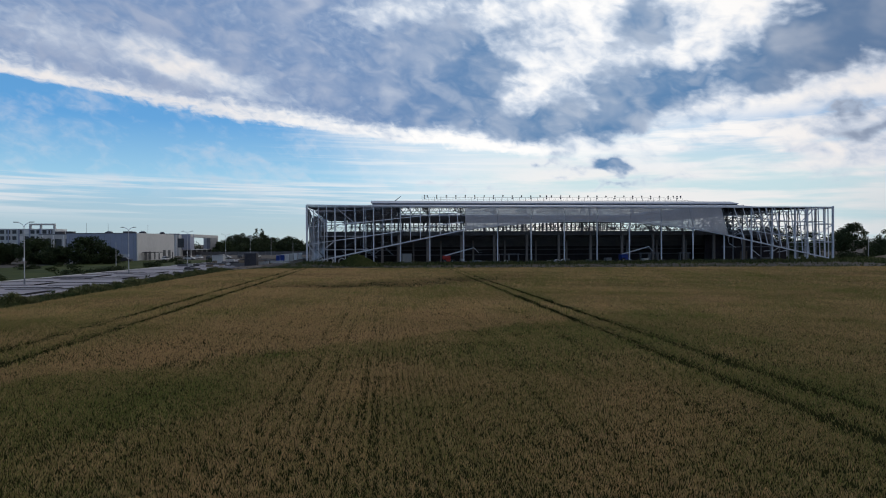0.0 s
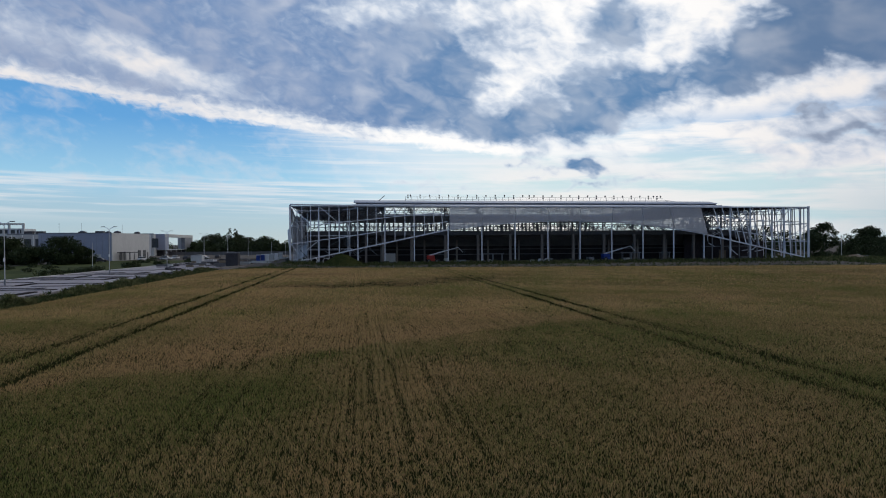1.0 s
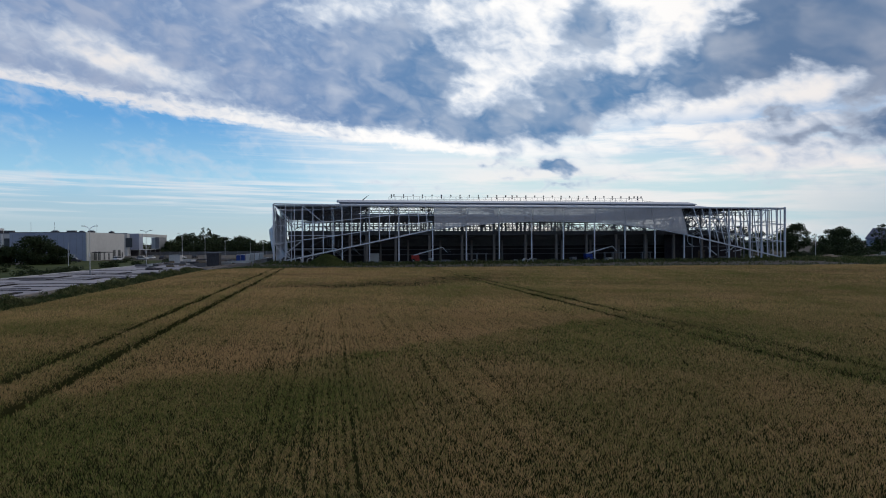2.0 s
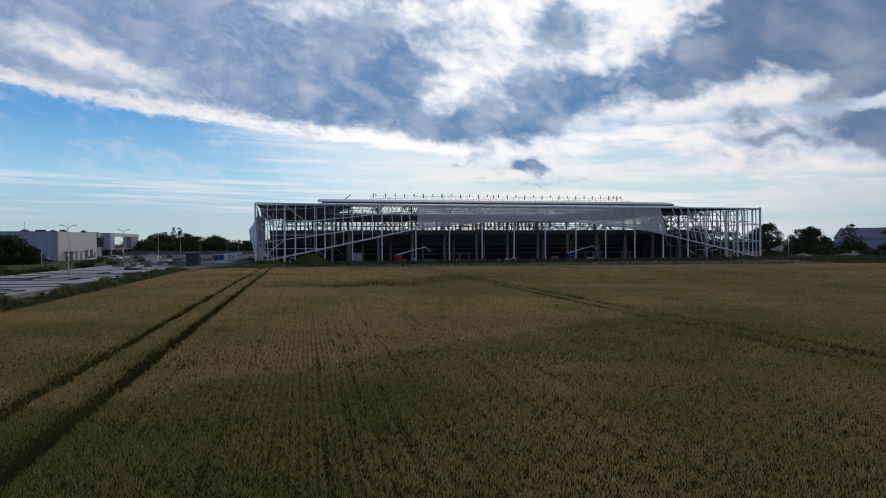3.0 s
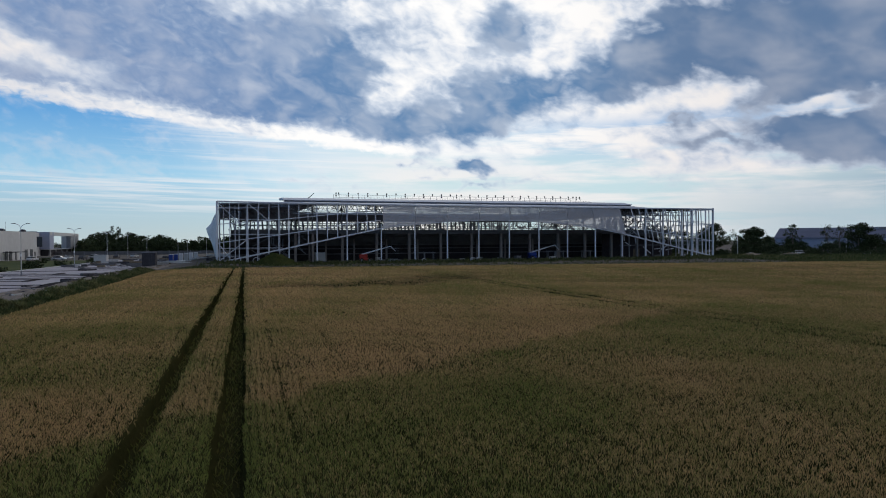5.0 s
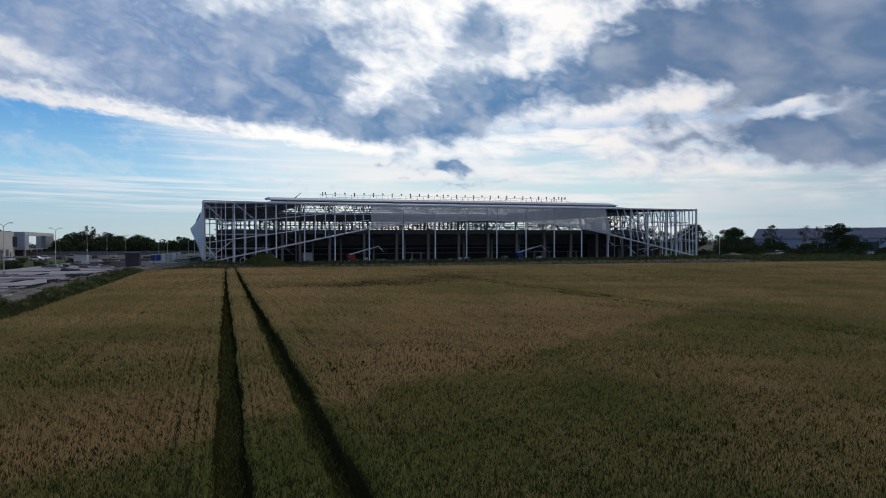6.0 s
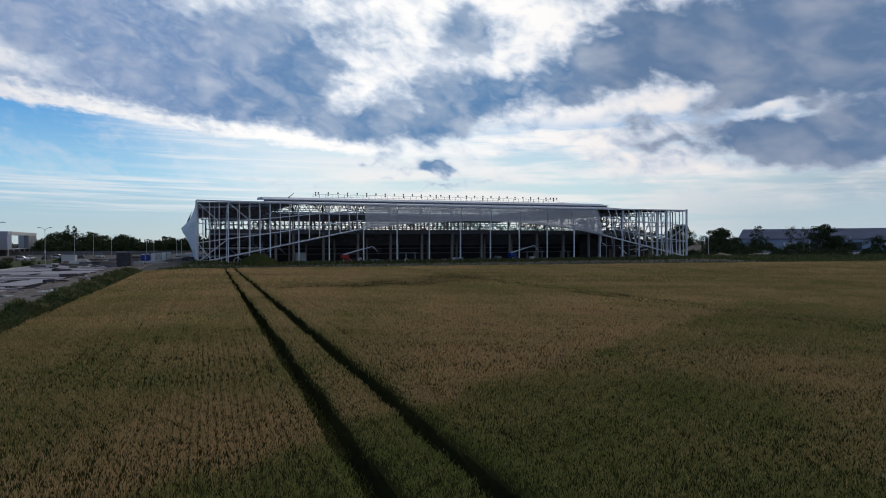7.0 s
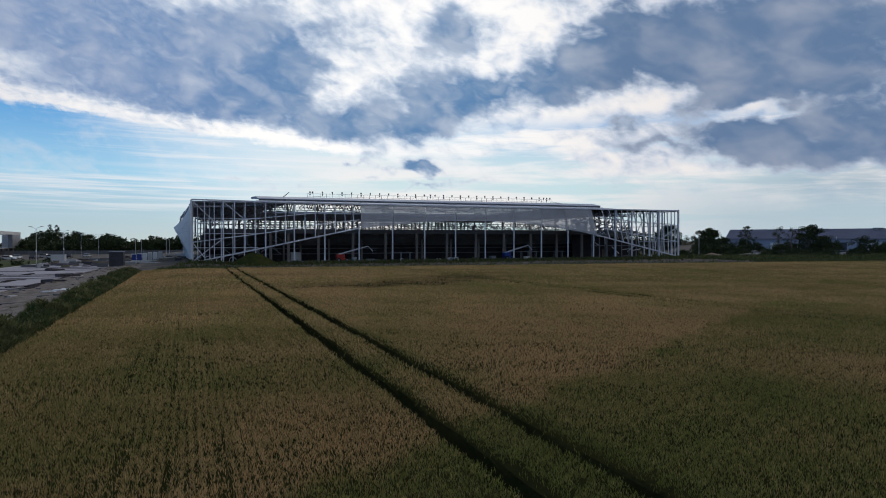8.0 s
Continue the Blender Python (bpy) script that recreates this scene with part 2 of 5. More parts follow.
SOIL = surface("dry_soil", (0.14, 0.11, 0.08), (0.22, 0.18, 0.14), 0.25, 0.95, 0.6, spot=(0.09, 0.10, 0.05), depth=0.1, spec=0.05)
SOIL_WET = surface("rutted_soil", (0.10, 0.085, 0.075), (0.20, 0.175, 0.16), 0.7, 0.95, 0.8, spot=(0.06, 0.065, 0.03), depth=0.08, spec=0.05)
YARD = surface("yard_gravel", (0.055, 0.05, 0.045), (0.12, 0.105, 0.095), 0.12, 0.95, 0.6, spot=(0.055, 0.06, 0.03), depth=0.1, spec=0.05)
# Near-black leaf colour holds the shade between rows and in wheel tracks.
CANOPY_SHADE = surface("crop_canopy_shade", (0.018, 0.021, 0.008), (0.036, 0.034, 0.013), 0.35, 0.95, 0.9, fine=14, depth=0.12, spec=0.0)
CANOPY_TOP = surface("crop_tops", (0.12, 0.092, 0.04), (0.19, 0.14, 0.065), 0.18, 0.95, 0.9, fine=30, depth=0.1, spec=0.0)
CROP = foliage("ripening_crop", (0.148, 0.166, 0.042), (0.50, 0.315, 0.155))
WEED = foliage("verge_weeds", (0.035, 0.055, 0.018), (0.14, 0.14, 0.06))
LEAF = foliage("tree_leaves", (0.02, 0.032, 0.013), (0.05, 0.066, 0.026), 0.12)
BARK = surface("bark", (0.09, 0.075, 0.06), (0.16, 0.14, 0.12), 1.5, 0.9, 0.6)
PAVING = surface("concrete_paving", (0.25, 0.235, 0.255), (0.33, 0.31, 0.33), 0.10, 0.9, 0.2, spot=(0.20, 0.185, 0.19), spec=0.05)
BED = surface("planting_bed_soil", (0.018, 0.017, 0.020), (0.036, 0.033, 0.036), 0.5, 0.95, 0.7, depth=0.08, spec=0.02)
LAWN = surface("mown_grass", (0.026, 0.038, 0.011), (0.06, 0.072, 0.022), 0.12, 0.95, 0.6, fine=20, spot=(0.10, 0.09, 0.04), depth=0.06, spec=0.05)
MOSSY = surface("overgrown_earth", (0.018, 0.026, 0.009), (0.045, 0.05, 0.018), 0.5, 0.95, 0.8, fine=12, depth=0.15, spec=0.0)
WALL_GREY = surface("pale_wall_panel", (0.42, 0.42, 0.43), (0.50, 0.50, 0.505), 0.1, 0.6, 0.1)
OFFICE = surface("pale_blue_facade", (0.40, 0.43, 0.46), (0.52, 0.55, 0.58), 0.12, 0.6, 0.1)
WALL_BLUE = surface("bluish_wall_panel", (0.26, 0.29, 0.40), (0.31, 0.34, 0.45), 0.1, 0.5, 0.1)
SHED_ROOF = surface("dull_blue_sheet", (0.075, 0.085, 0.13), (0.10, 0.115, 0.165), 0.1, 0.95, 0.1, spec=0.02)
DARK = surface("dark_sheet", (0.035, 0.033, 0.04), (0.06, 0.055, 0.065), 0.5, 0.6, 0.2)
BLUE = surface("blue_plastic", (0.015, 0.04, 0.22), (0.02, 0.055, 0.28), 0.8, 0.4, 0.05)
WHITE = surface("white_plastic", (0.60, 0.60, 0.62), (0.70, 0.70, 0.72), 0.8, 0.65, 0.05, spec=0.15)
RED = surface("red_enamel", (0.30, 0.03, 0.025), (0.38, 0.04, 0.03), 0.8, 0.4, 0.05)
BLACK = surface("black_rubber", (0.015, 0.015, 0.016), (0.03, 0.03, 0.03), 2.0, 0.8, 0.2)
GLASS = surface("window_glass", (0.03, 0.035, 0.045), (0.05, 0.055, 0.065), 0.3, 0.3, 0.0, spec=0.4)


# ---- building blocks ----
def mesh_of(name, verts, faces, material, tint=None):
    me = bpy.data.meshes.new(name)
    me.from_pydata([tuple(v) for v in verts], [], [tuple(f) for f in faces])
    me.materials.append(material)
    me.update()
    return me


def part(name, bm, material, parent, label=""):
    """A bmesh becomes one mesh object under a thing or a part."""
    me = bpy.data.meshes.new(name)
    bm.to_mesh(me)
    bm.free()
    me.materials.append(material)
    ob = new(name, me)
    ob.parent = parent
    return tagged(ob, label)


def thing(name, label, category, m=None, group="", kind=""):
    ob = new(name)
    ob.empty_display_size = 0.5
    if m is not None:
        ob.matrix_world = m
    return tagged(ob, label, category, group, kind)


def box(bm, x0, y0, z0, x1, y1, z1, bevel=0.0):
    r = bmesh.ops.create_cube(bm, size=1.0, matrix=Matrix.Translation(((x0 + x1) / 2, (y0 + y1) / 2, (z0 + z1) / 2)) @ Matrix.Diagonal((x1 - x0, y1 - y0, z1 - z0, 1)))
    if bevel:
        es = {e for v in r["verts"] for e in v.link_edges}
        bmesh.ops.bevel(bm, geom=list(es), offset=bevel, segments=1, affect="EDGES")
    return bm


def beam(bm, p, q, w=0.2, h=None):
    """A rectangular bar from p to q."""
    p, q = Vector(p), Vector(q)
    d = q - p
    turn = d.to_track_quat("Z", "Y").to_matrix().to_4x4()
    bmesh.ops.create_cube(bm, size=1.0, matrix=Matrix.Translation((p + q) / 2) @ turn @ Matrix.Diagonal((w, h or w, d.length, 1)))
    return bm


def rod(bm, p, q, r0, r1=None, sides=8):
    p, q = Vector(p), Vector(q)
    d = q - p
    turn = d.to_track_quat("Z", "Y").to_matrix().to_4x4()
    bmesh.ops.create_cone(bm, cap_ends=True, segments=sides, radius1=r0, radius2=r0 if r1 is None else r1, depth=d.length, matrix=Matrix.Translation((p + q) / 2) @ turn)
    return bm


def prism(bm, ring, way):
    """A closed ring of points pushed along a vector."""
    way = Vector(way)
    a = [bm.verts.new(Vector(p)) for p in ring]
    b = [bm.verts.new(Vector(p) + way) for p in ring]
    n = len(a)
    bm.faces.new(a[::-1]), bm.faces.new(b)
    for i in range(n):
        bm.faces.new((a[i], a[(i + 1) % n], b[(i + 1) % n], b[i]))
    bmesh.ops.recalc_face_normals(bm, faces=bm.faces)
    return bm


def bars(name, pairs, w, material, parent, label="", h=None):
    for p, q in pairs:
        part(name, beam(bmesh.new(), p, q, w, h), material, parent, label)


# ---- ground ----
def smoothstep(t):
    t = np.clip(t, 0, 1)
    return t * t * (3 - 2 * t)


def beside_verge(x, y):
    """Metres to the left of the line on which the weedy verge runs."""
    return -(x + 26.35 + 0.127 * y)


def far_edge(x):
    return 106.8 - 0.01 * x


def ground_z(x, y):
    x, y = np.asarray(x, float), np.asarray(y, float)
    beyond = smoothstep((y - far_edge(x) - 1) / 12) * smoothstep((-10 - beside_verge(x, y)) / 8)
    return -1.25 * smoothstep((beside_verge(x, y) + 8) / 22) - 0.45 * beyond


def spread(a, b, near, step, grow):
    """Positions from a to b, dense round near."""
    out, s, p = [near], step, near
    while p < b:
        p += s
        s *= grow
        out.append(min(p, b))
    s, p = step, near
    while p > a:
        p -= s
        s *= grow
        out.insert(0, max(p, a))
    return np.array(out)


def sheet(name, xs, ys, zfun, material):
    X, Y = np.meshgrid(xs, ys)
    Z = zfun(X, Y)
    n, m = X.shape
    idx = np.arange(n * m).reshape(n, m)
    q = np.stack([idx[:-1, :-1], idx[:-1, 1:], idx[1:, 1:], idx[1:, :-1]], -1).reshape(-1, 4)
    me = bpy.data.meshes.new(name)
    me.from_pydata(np.stack([X, Y, Z], -1).reshape(-1, 3).tolist(), [], q.tolist())
    me.materials.append(material)
    me.shade_smooth()
    return new(name, me)


ground = sheet("ground", spread(-3500, 3500, -40, 3.0, 1.12), spread(-900, 4500, 80, 4.0, 1.12), ground_z, YARD)
tagged(ground, "bare gravelly ground with thin weeds round the site", "ground", kind="structure")


# ---- the crop ----
ROW = 0.132                         # drift of the drilled rows: x = k - ROW * y


def track_left(y):
    return -14.11 - 0.128 * y


def track_left_twin(y):
    return -12.24 - 0.1325 * y


def track_right(y):
    return 10.45 - 0.132 * y


def track_right_twin(y):
    return 12.2 - 0.141 * y


def track_gap(x, y):
    """Metres from the edge of the nearest wheel track, negative inside."""
    d = np.full_like(x, 99.0)
    wob = 0.03 * np.sin(y * 0.7) + 0.02 * np.sin(y * 1.9 + 1)
    deep = 1 - 0.40 * smoothstep((y - 25) / 40)
    worn = 0.23 - 0.17 * smoothstep((y - 34) / 55) + 0.035 * np.sin(y * 0.8 + 2) * np.sin(y * 0.31)
    for c, half in ((track_left(y) - 0.04, 0.30 * deep), (track_left_twin(y) - 0.04, 0.31 * deep), (track_right(y), worn), (track_right_twin(y), worn + 0.02)):
        d = np.minimum(d, np.abs(x - c - wob) - half)
    return d


def track_depth(x, y):
    """How much of the crop's height is gone: 1 on the floor of a deep wheel track, 0 in the standing crop."""
    old = smoothstep((x + ROW * y + 2) / 3)
    return smoothstep((0.05 - track_gap(x, y)) / 0.14) * (0.92 - 0.20 * old)


def patch(x, y):
    """Ripeness from 0 (green) to 1 (tan), with the field's own large patches."""
    line = y - (29.9 + 0.86 * x)
    low = 0.5 + 0.14 * np.sin(x * 0.21 + 1.3 * np.sin(y * 0.09)) * np.sin(y * 0.13 + 0.6) + 0.15 * np.sin(x * 0.53 + y * 0.31) * np.sin(y * 0.41 - x * 0.23 + 2)
    low = low + 0.10 * np.sin(x * 1.3 + 2 * np.sin(y * 0.6)) * np.sin(y * 0.9 + 1.7 * np.sin(x * 0.5))
    near_line = smoothstep((line + 0.5 + 0.35 * np.sin(x * 1.7) + 0.2 * np.sin(x * 4.1)) / 1.1)
    near_line = near_line * (1 - 0.75 * smoothstep((x - 1) / 9)) * np.exp(-np.clip(line, 0, None) / np.where(x < -14, 5.0, 8.0))
    ripe = low - 0.16 + 0.58 * near_line + 0.08 * smoothstep((y - 30) / 10) + 0.06 * smoothstep((y - 40) / 45)
    ripe = ripe + 0.15 * np.sin(x * 0.05 + 1.1 * np.sin(y * 0.045) + 0.5) * np.sin(y * 0.06 + 0.02 * x) * smoothstep((y - 28) / 20)
    # a green band beyond the tan strip, widening towards the verge
    half = 1.4 + 0.40 * np.clip(-15 - x, 0, 9)
    ripe = ripe + 0.08 * smoothstep((-14 - x) / 3) * smoothstep((y - 20) / 8) - 0.16 * np.exp(-((line - 8.5) / half) ** 4) * smoothstep((-14 - x) / 3)
    for cx, cy, rx, ry, k in ((-4.5, 16.5, 1.3, 2.6, 0.22), (-12.5, 14, 3, 4, -0.28), (-16.5, 12.5, 3.5, 2.5, -0.2), (-1, 15, 6, 5, 0.08), (4, 24, 8, 6, 0.10), (-2.2, 20.0, 1.0, 3.0, 0.2), (-7.5, 12.5, 1.6, 1.2, 0.10), (2.8, 13.5, 1.6, 1.2, 0.28), (-6.7, 23.9, 1.0, 0.7, -0.55), (-8, 16, 3.5, 3, -0.2), (5, 26, 4, 2, -0.2), (12, 52, 6, 2, -0.25), (6, 38, 5, 3, -0.15)):
        ripe = ripe + k * np.exp(-((x - cx) / rx) ** 2 - ((y - cy) / ry) ** 2)
    return np.clip(0.55 + 1.05 * (ripe - 0.47), 0, 1)


def lodged(x, y):
    """How far the crop is beaten down."""
    d = np.zeros_like(x)
    for cx, cy, rx, ry, k in ((-17, 62, 4, 2.2, 0.5), (-11, 62.5, 5, 3.0, 0.75), (-6.5, 66, 5.5, 3.4, 0.85), (-1, 73, 5.5, 4, 0.8), (4, 80, 6, 4, 0.5), (27, 50, 9, 3, 0.28), (36, 68, 12, 4, 0.35), (52, 84, 16, 5, 0.4), (14, 62, 8, 3, 0.3), (-22, 84, 10, 4, 0.22)):
        d += k * np.exp(-((x - cx) / rx) ** 2 - ((y - cy + 0.9 * np.sin(x * 0.9) + 0.5 * np.sin(x * 2.3 + y * 0.4)) / ry) ** 2)
    return np.clip(d, 0, 0.85)


def tufts(points, heights, widths, ripe, dull, blades, rng, lean=0.35, length=0.3, thick=0.15):
    """Thin blades standing round the points, as one vertex array with its tint."""
    n = len(points)
    ang, way = rng.uniform(0, 2 * math.pi, (n, blades)), rng.uniform(0, 2 * math.pi, (n, blades))
    r = np.sqrt(rng.uniform(0, 1, (n, blades))) * widths[:, None] * 0.5
    bx, by = points[:, 0, None] + r * np.cos(ang), points[:, 1, None] + r * np.sin(ang)
    h = heights[:, None] - length * (0.9 * (r / widths[:, None]) ** 2 + rng.uniform(-0.2, 0.5, (n, blades)))
    long = length * rng.uniform(0.7, 1.25, (n, blades))
    bend = lean * long * rng.uniform(0.2, 1.0, (n, blades))
    tx, ty = bx + bend * np.cos(way), by + bend * np.sin(way)
    face = rng.uniform(0, math.pi, (n, blades))
    w = widths[:, None] * thick * rng.uniform(0.6, 1.3, (n, blades))
    wx, wy = np.cos(face) * w, np.sin(face) * w
    zt = points[:, 2, None] + h
    z0 = zt - long
    v = np.stack([np.stack([bx + wx, by + wy, z0], -1), np.stack([tx, ty, zt], -1), np.stack([bx - wx, by - wy, z0], -1)], 2).reshape(-1, 3)
    tint = np.clip(ripe[:, None] + rng.normal(0, 0.20, (n, 1)) + rng.normal(0, 0.15, (n, blades)), 0, 1)
    val = np.clip(-dull[:, None] + rng.normal(0.45, 0.15, (n, 1)) + rng.normal(0, 0.11, (n, blades)), 0, 1)
    return v, np.repeat(tint.ravel(), 3), np.repeat(val.ravel(), 3)


def blade_mesh(name, chunks, material, corners=3):
    v = np.concatenate([c[0] for c in chunks]).astype(np.float32)
    tint, val = np.concatenate([c[1] for c in chunks]), np.concatenate([c[2] for c in chunks])
    n = len(v) // corners
    me = bpy.data.meshes.new(name)
    me.vertices.add(len(v))
    me.vertices.foreach_set("co", v.ravel())
    me.loops.add(corners * n)
    me.loops.foreach_set("vertex_index", np.arange(corners * n, dtype=np.int32))
    me.polygons.add(n)
    me.polygons.foreach_set("loop_start", np.arange(0, corners * n, corners, dtype=np.int32))
    me.update(calc_edges=True)
    a = me.color_attributes.new("tint", "FLOAT_COLOR", "POINT")
    a.data.foreach_set("color", np.stack([tint, val, 0 * val, 0 * val + 1], -1).astype(np.float32).ravel())
    me.materials.append(material)
    return new(name, me)


SPARSE = ((-11.0, 0.09), (-8.87, 0.06), (-6.75, 0.07), (-5.75, 0.06), (-4.2, 0.05), (-1.05, 0.08), (8.13, 0.14), (-14.78, 0.06), (-15.15, 0.05), (3.6, 0.05), (-19.5, 0.07))


def crop_points(y0, y1, x0, x1, row, per_metre, rng):
    """Ears in drilled rows along the wheel tracks: places, and the vigour of the row at each."""
    k = np.arange(x0 + ROW * y0, x1 + ROW * y1, row)
    n = int((y1 - y0) * per_metre)
    K = np.repeat(k, n)
    num = np.round(K / 0.17)
    y = rng.uniform(y0, y1, K.shape)
    x = K - ROW * y + rng.normal(0, 0.27, K.shape) * row
    a, b = np.sin(num * 12.9898) * 43758.5453 % 1, np.sin(num * 78.233) * 24634.6345 % 1
    vigour = 0.6 * np.sin(y * (0.25 + 0.5 * a) + 40 * b) * (a - 0.2) + 0.7 * (b - 0.5)
    straight = x + ROW * y
    thin = (a < 0.06) & (np.sin(y * 0.42 + b * 90) > -0.1) & (y < 50)
    gone = np.zeros(x.shape, bool)
    for c, half in SPARSE:
        gone |= (np.abs(straight - c - 0.02 * np.sin(y * 1.3)) < half) & (np.sin(y * 0.5 + 7 * c) > -0.75) & (y < 56)
    keep = (track_gap(x, y) > 0) & (beside_verge(x, y) < -0.5) & (y < far_edge(x)) & (x > x0) & (x < x1)
    keep &= ~((thin | gone) & (rng.uniform(0, 1, x.shape) < 0.62))
    keep &= rng.uniform(0, 1, x.shape) > 0.45 * lodged(x, y)
    return x[keep], y[keep], vigour[keep]


def ears(x, y, z, h, length, width, ripe, bright, rng, lean=0.5):
    """One kite-shaped ear or leaf at each place, its tip at height h."""
    n = len(x)
    way, face = rng.uniform(0, 2 * math.pi, n), rng.uniform(0, math.pi, n)
    long = length * rng.uniform(0.7, 1.3, n)
    bend = lean * long * rng.uniform(0.1, 1.0, n)
    w = width * rng.uniform(0.7, 1.3, n)
    dx, dy, wx, wy = bend * np.cos(way), bend * np.sin(way), np.cos(face) * w, np.sin(face) * w
    top = z + h
    mid = top - 0.45 * long
    v = np.stack([np.stack([x, y, top - long], -1), np.stack([x + 0.45 * dx + wx, y + 0.45 * dy + wy, mid], -1), np.stack([x + dx, y + dy, top], -1), np.stack([x + 0.45 * dx - wx, y + 0.45 * dy - wy, mid], -1)], 1).reshape(-1, 3)
    return v, np.repeat(np.clip(ripe, 0, 1), 4), np.repeat(np.clip(bright, 0, 1), 4)


def grow_crop():
    rng = np.random.default_rng(3)
    chunks = []
    # y range, x range, row, ears per metre of row, ear length, half width
    for y0, y1, x0, x1, row, per, length, width in ((-16, 9.5, -34, 16, 0.34, 16, 0.20, 0.035), (9.5, 21, -28, 14, 0.17, 150, 0.075, 0.0068), (21, 36, -32, 26, 0.17, 62, 0.095, 0.0105), (36, 60, -38, 48, 0.17, 20, 0.15, 0.021), (60, 132, -44, 118, 0.34, 9.5, 0.20, 0.055)):
        x, y, vigour = crop_points(y0, y1, x0, x1, row, per, rng)
        flat, gap = lodged(x, y), track_gap(x, y)
        fine = (0.062 * np.sin(x * 9.3 + 2 * np.sin(y * 3.1)) * np.sin(y * 10.7 + 1.9 * np.sin(x * 4.9)) + 0.046 * np.sin(x * 21 + 3 * np.sin(y * 5)) * np.sin(y * 17 + 2 * np.sin(x * 7))) if y1 < 40 else 0
        uneven = 0.016 * np.sin(x * 1.1 + 2 * np.sin(y * 0.7)) + 0.014 * np.sin(y * 1.7 + x * 0.6) + fine + 0.024 * vigour
        h = (0.70 + uneven + rng.normal(0, 0.035 if y1 < 40 else 0.025, x.shape)) * (1 - 0.12 * flat) * (1 - 0.10 * np.exp(-np.clip(gap, 0, None) / 0.10))
        open_spot = rng.uniform(0, 1, x.shape) < np.clip(-9 * fine - 0.15, 0, 0.7)
        h -= np.where(open_spot, 0.14, 0) * (y1 < 40)
        h -= np.where(rng.uniform(0, 1, x.shape) < 0.28, rng.uniform(0.03, 0.13, x.shape), 0)
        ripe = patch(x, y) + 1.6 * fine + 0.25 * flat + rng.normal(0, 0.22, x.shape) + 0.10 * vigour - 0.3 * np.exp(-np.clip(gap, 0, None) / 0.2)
        # lodged crop is coloured duller, partly to carry its shadow side
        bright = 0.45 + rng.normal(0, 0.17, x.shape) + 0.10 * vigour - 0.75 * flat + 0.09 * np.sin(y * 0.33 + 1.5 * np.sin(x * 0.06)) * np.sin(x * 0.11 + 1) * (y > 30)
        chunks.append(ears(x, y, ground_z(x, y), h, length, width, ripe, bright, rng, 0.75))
    # low green leaves on the floor of the wheel tracks, dulled to hold the track's shade
    n = 12000
    y = 9 + 46 * rng.uniform(0, 1, n) ** 1.6
    c = rng.integers(0, 4, n)
    x = np.choose(c, (track_left(y), track_left_twin(y), track_right(y), track_right_twin(y))) + rng.uniform(-0.3, 0.3, n) * np.where(c < 2, 1, 0.8)
    h = np.where(c < 2, rng.uniform(0.05, 0.22, n), rng.uniform(0.25, 0.42, n))
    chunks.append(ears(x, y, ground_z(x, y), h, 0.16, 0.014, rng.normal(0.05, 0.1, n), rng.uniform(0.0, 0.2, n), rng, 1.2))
    return blade_mesh("cereal_crop", chunks, CROP, 4)


tagged(grow_crop(), "standing cereal crop turning from green to tan, in drilled rows", "crop", kind="stuff")


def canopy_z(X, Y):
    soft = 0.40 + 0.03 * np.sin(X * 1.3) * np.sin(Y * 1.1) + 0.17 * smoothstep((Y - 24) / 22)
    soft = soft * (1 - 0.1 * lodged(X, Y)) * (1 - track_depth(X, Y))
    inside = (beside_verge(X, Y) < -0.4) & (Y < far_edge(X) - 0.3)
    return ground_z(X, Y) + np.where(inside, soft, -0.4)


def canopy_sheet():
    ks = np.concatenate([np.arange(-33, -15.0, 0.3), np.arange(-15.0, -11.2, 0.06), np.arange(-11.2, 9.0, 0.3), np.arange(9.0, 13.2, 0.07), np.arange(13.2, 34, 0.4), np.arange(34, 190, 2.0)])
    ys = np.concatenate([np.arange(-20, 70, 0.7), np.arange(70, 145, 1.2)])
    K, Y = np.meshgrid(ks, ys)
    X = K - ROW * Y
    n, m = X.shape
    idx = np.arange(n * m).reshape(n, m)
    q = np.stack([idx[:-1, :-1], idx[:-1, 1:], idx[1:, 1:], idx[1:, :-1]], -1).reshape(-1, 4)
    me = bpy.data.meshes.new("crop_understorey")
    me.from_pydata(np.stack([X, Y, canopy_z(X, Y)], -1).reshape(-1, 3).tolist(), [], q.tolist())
    me.materials.append(CANOPY_SHADE)
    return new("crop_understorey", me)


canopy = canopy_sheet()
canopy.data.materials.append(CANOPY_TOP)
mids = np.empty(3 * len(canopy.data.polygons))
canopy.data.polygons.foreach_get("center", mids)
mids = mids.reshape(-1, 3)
# wheel-track edges and lodged spots keep the dark colour that carries the shade
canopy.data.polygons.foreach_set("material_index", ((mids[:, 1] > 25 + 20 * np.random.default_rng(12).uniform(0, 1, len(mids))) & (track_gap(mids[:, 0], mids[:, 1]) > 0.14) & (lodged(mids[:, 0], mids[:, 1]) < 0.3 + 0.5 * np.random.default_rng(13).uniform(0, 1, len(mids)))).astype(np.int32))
tagged(canopy, "lower leaves and stalks between the rows, shade put into their dark colour", "crop", kind="stuff")


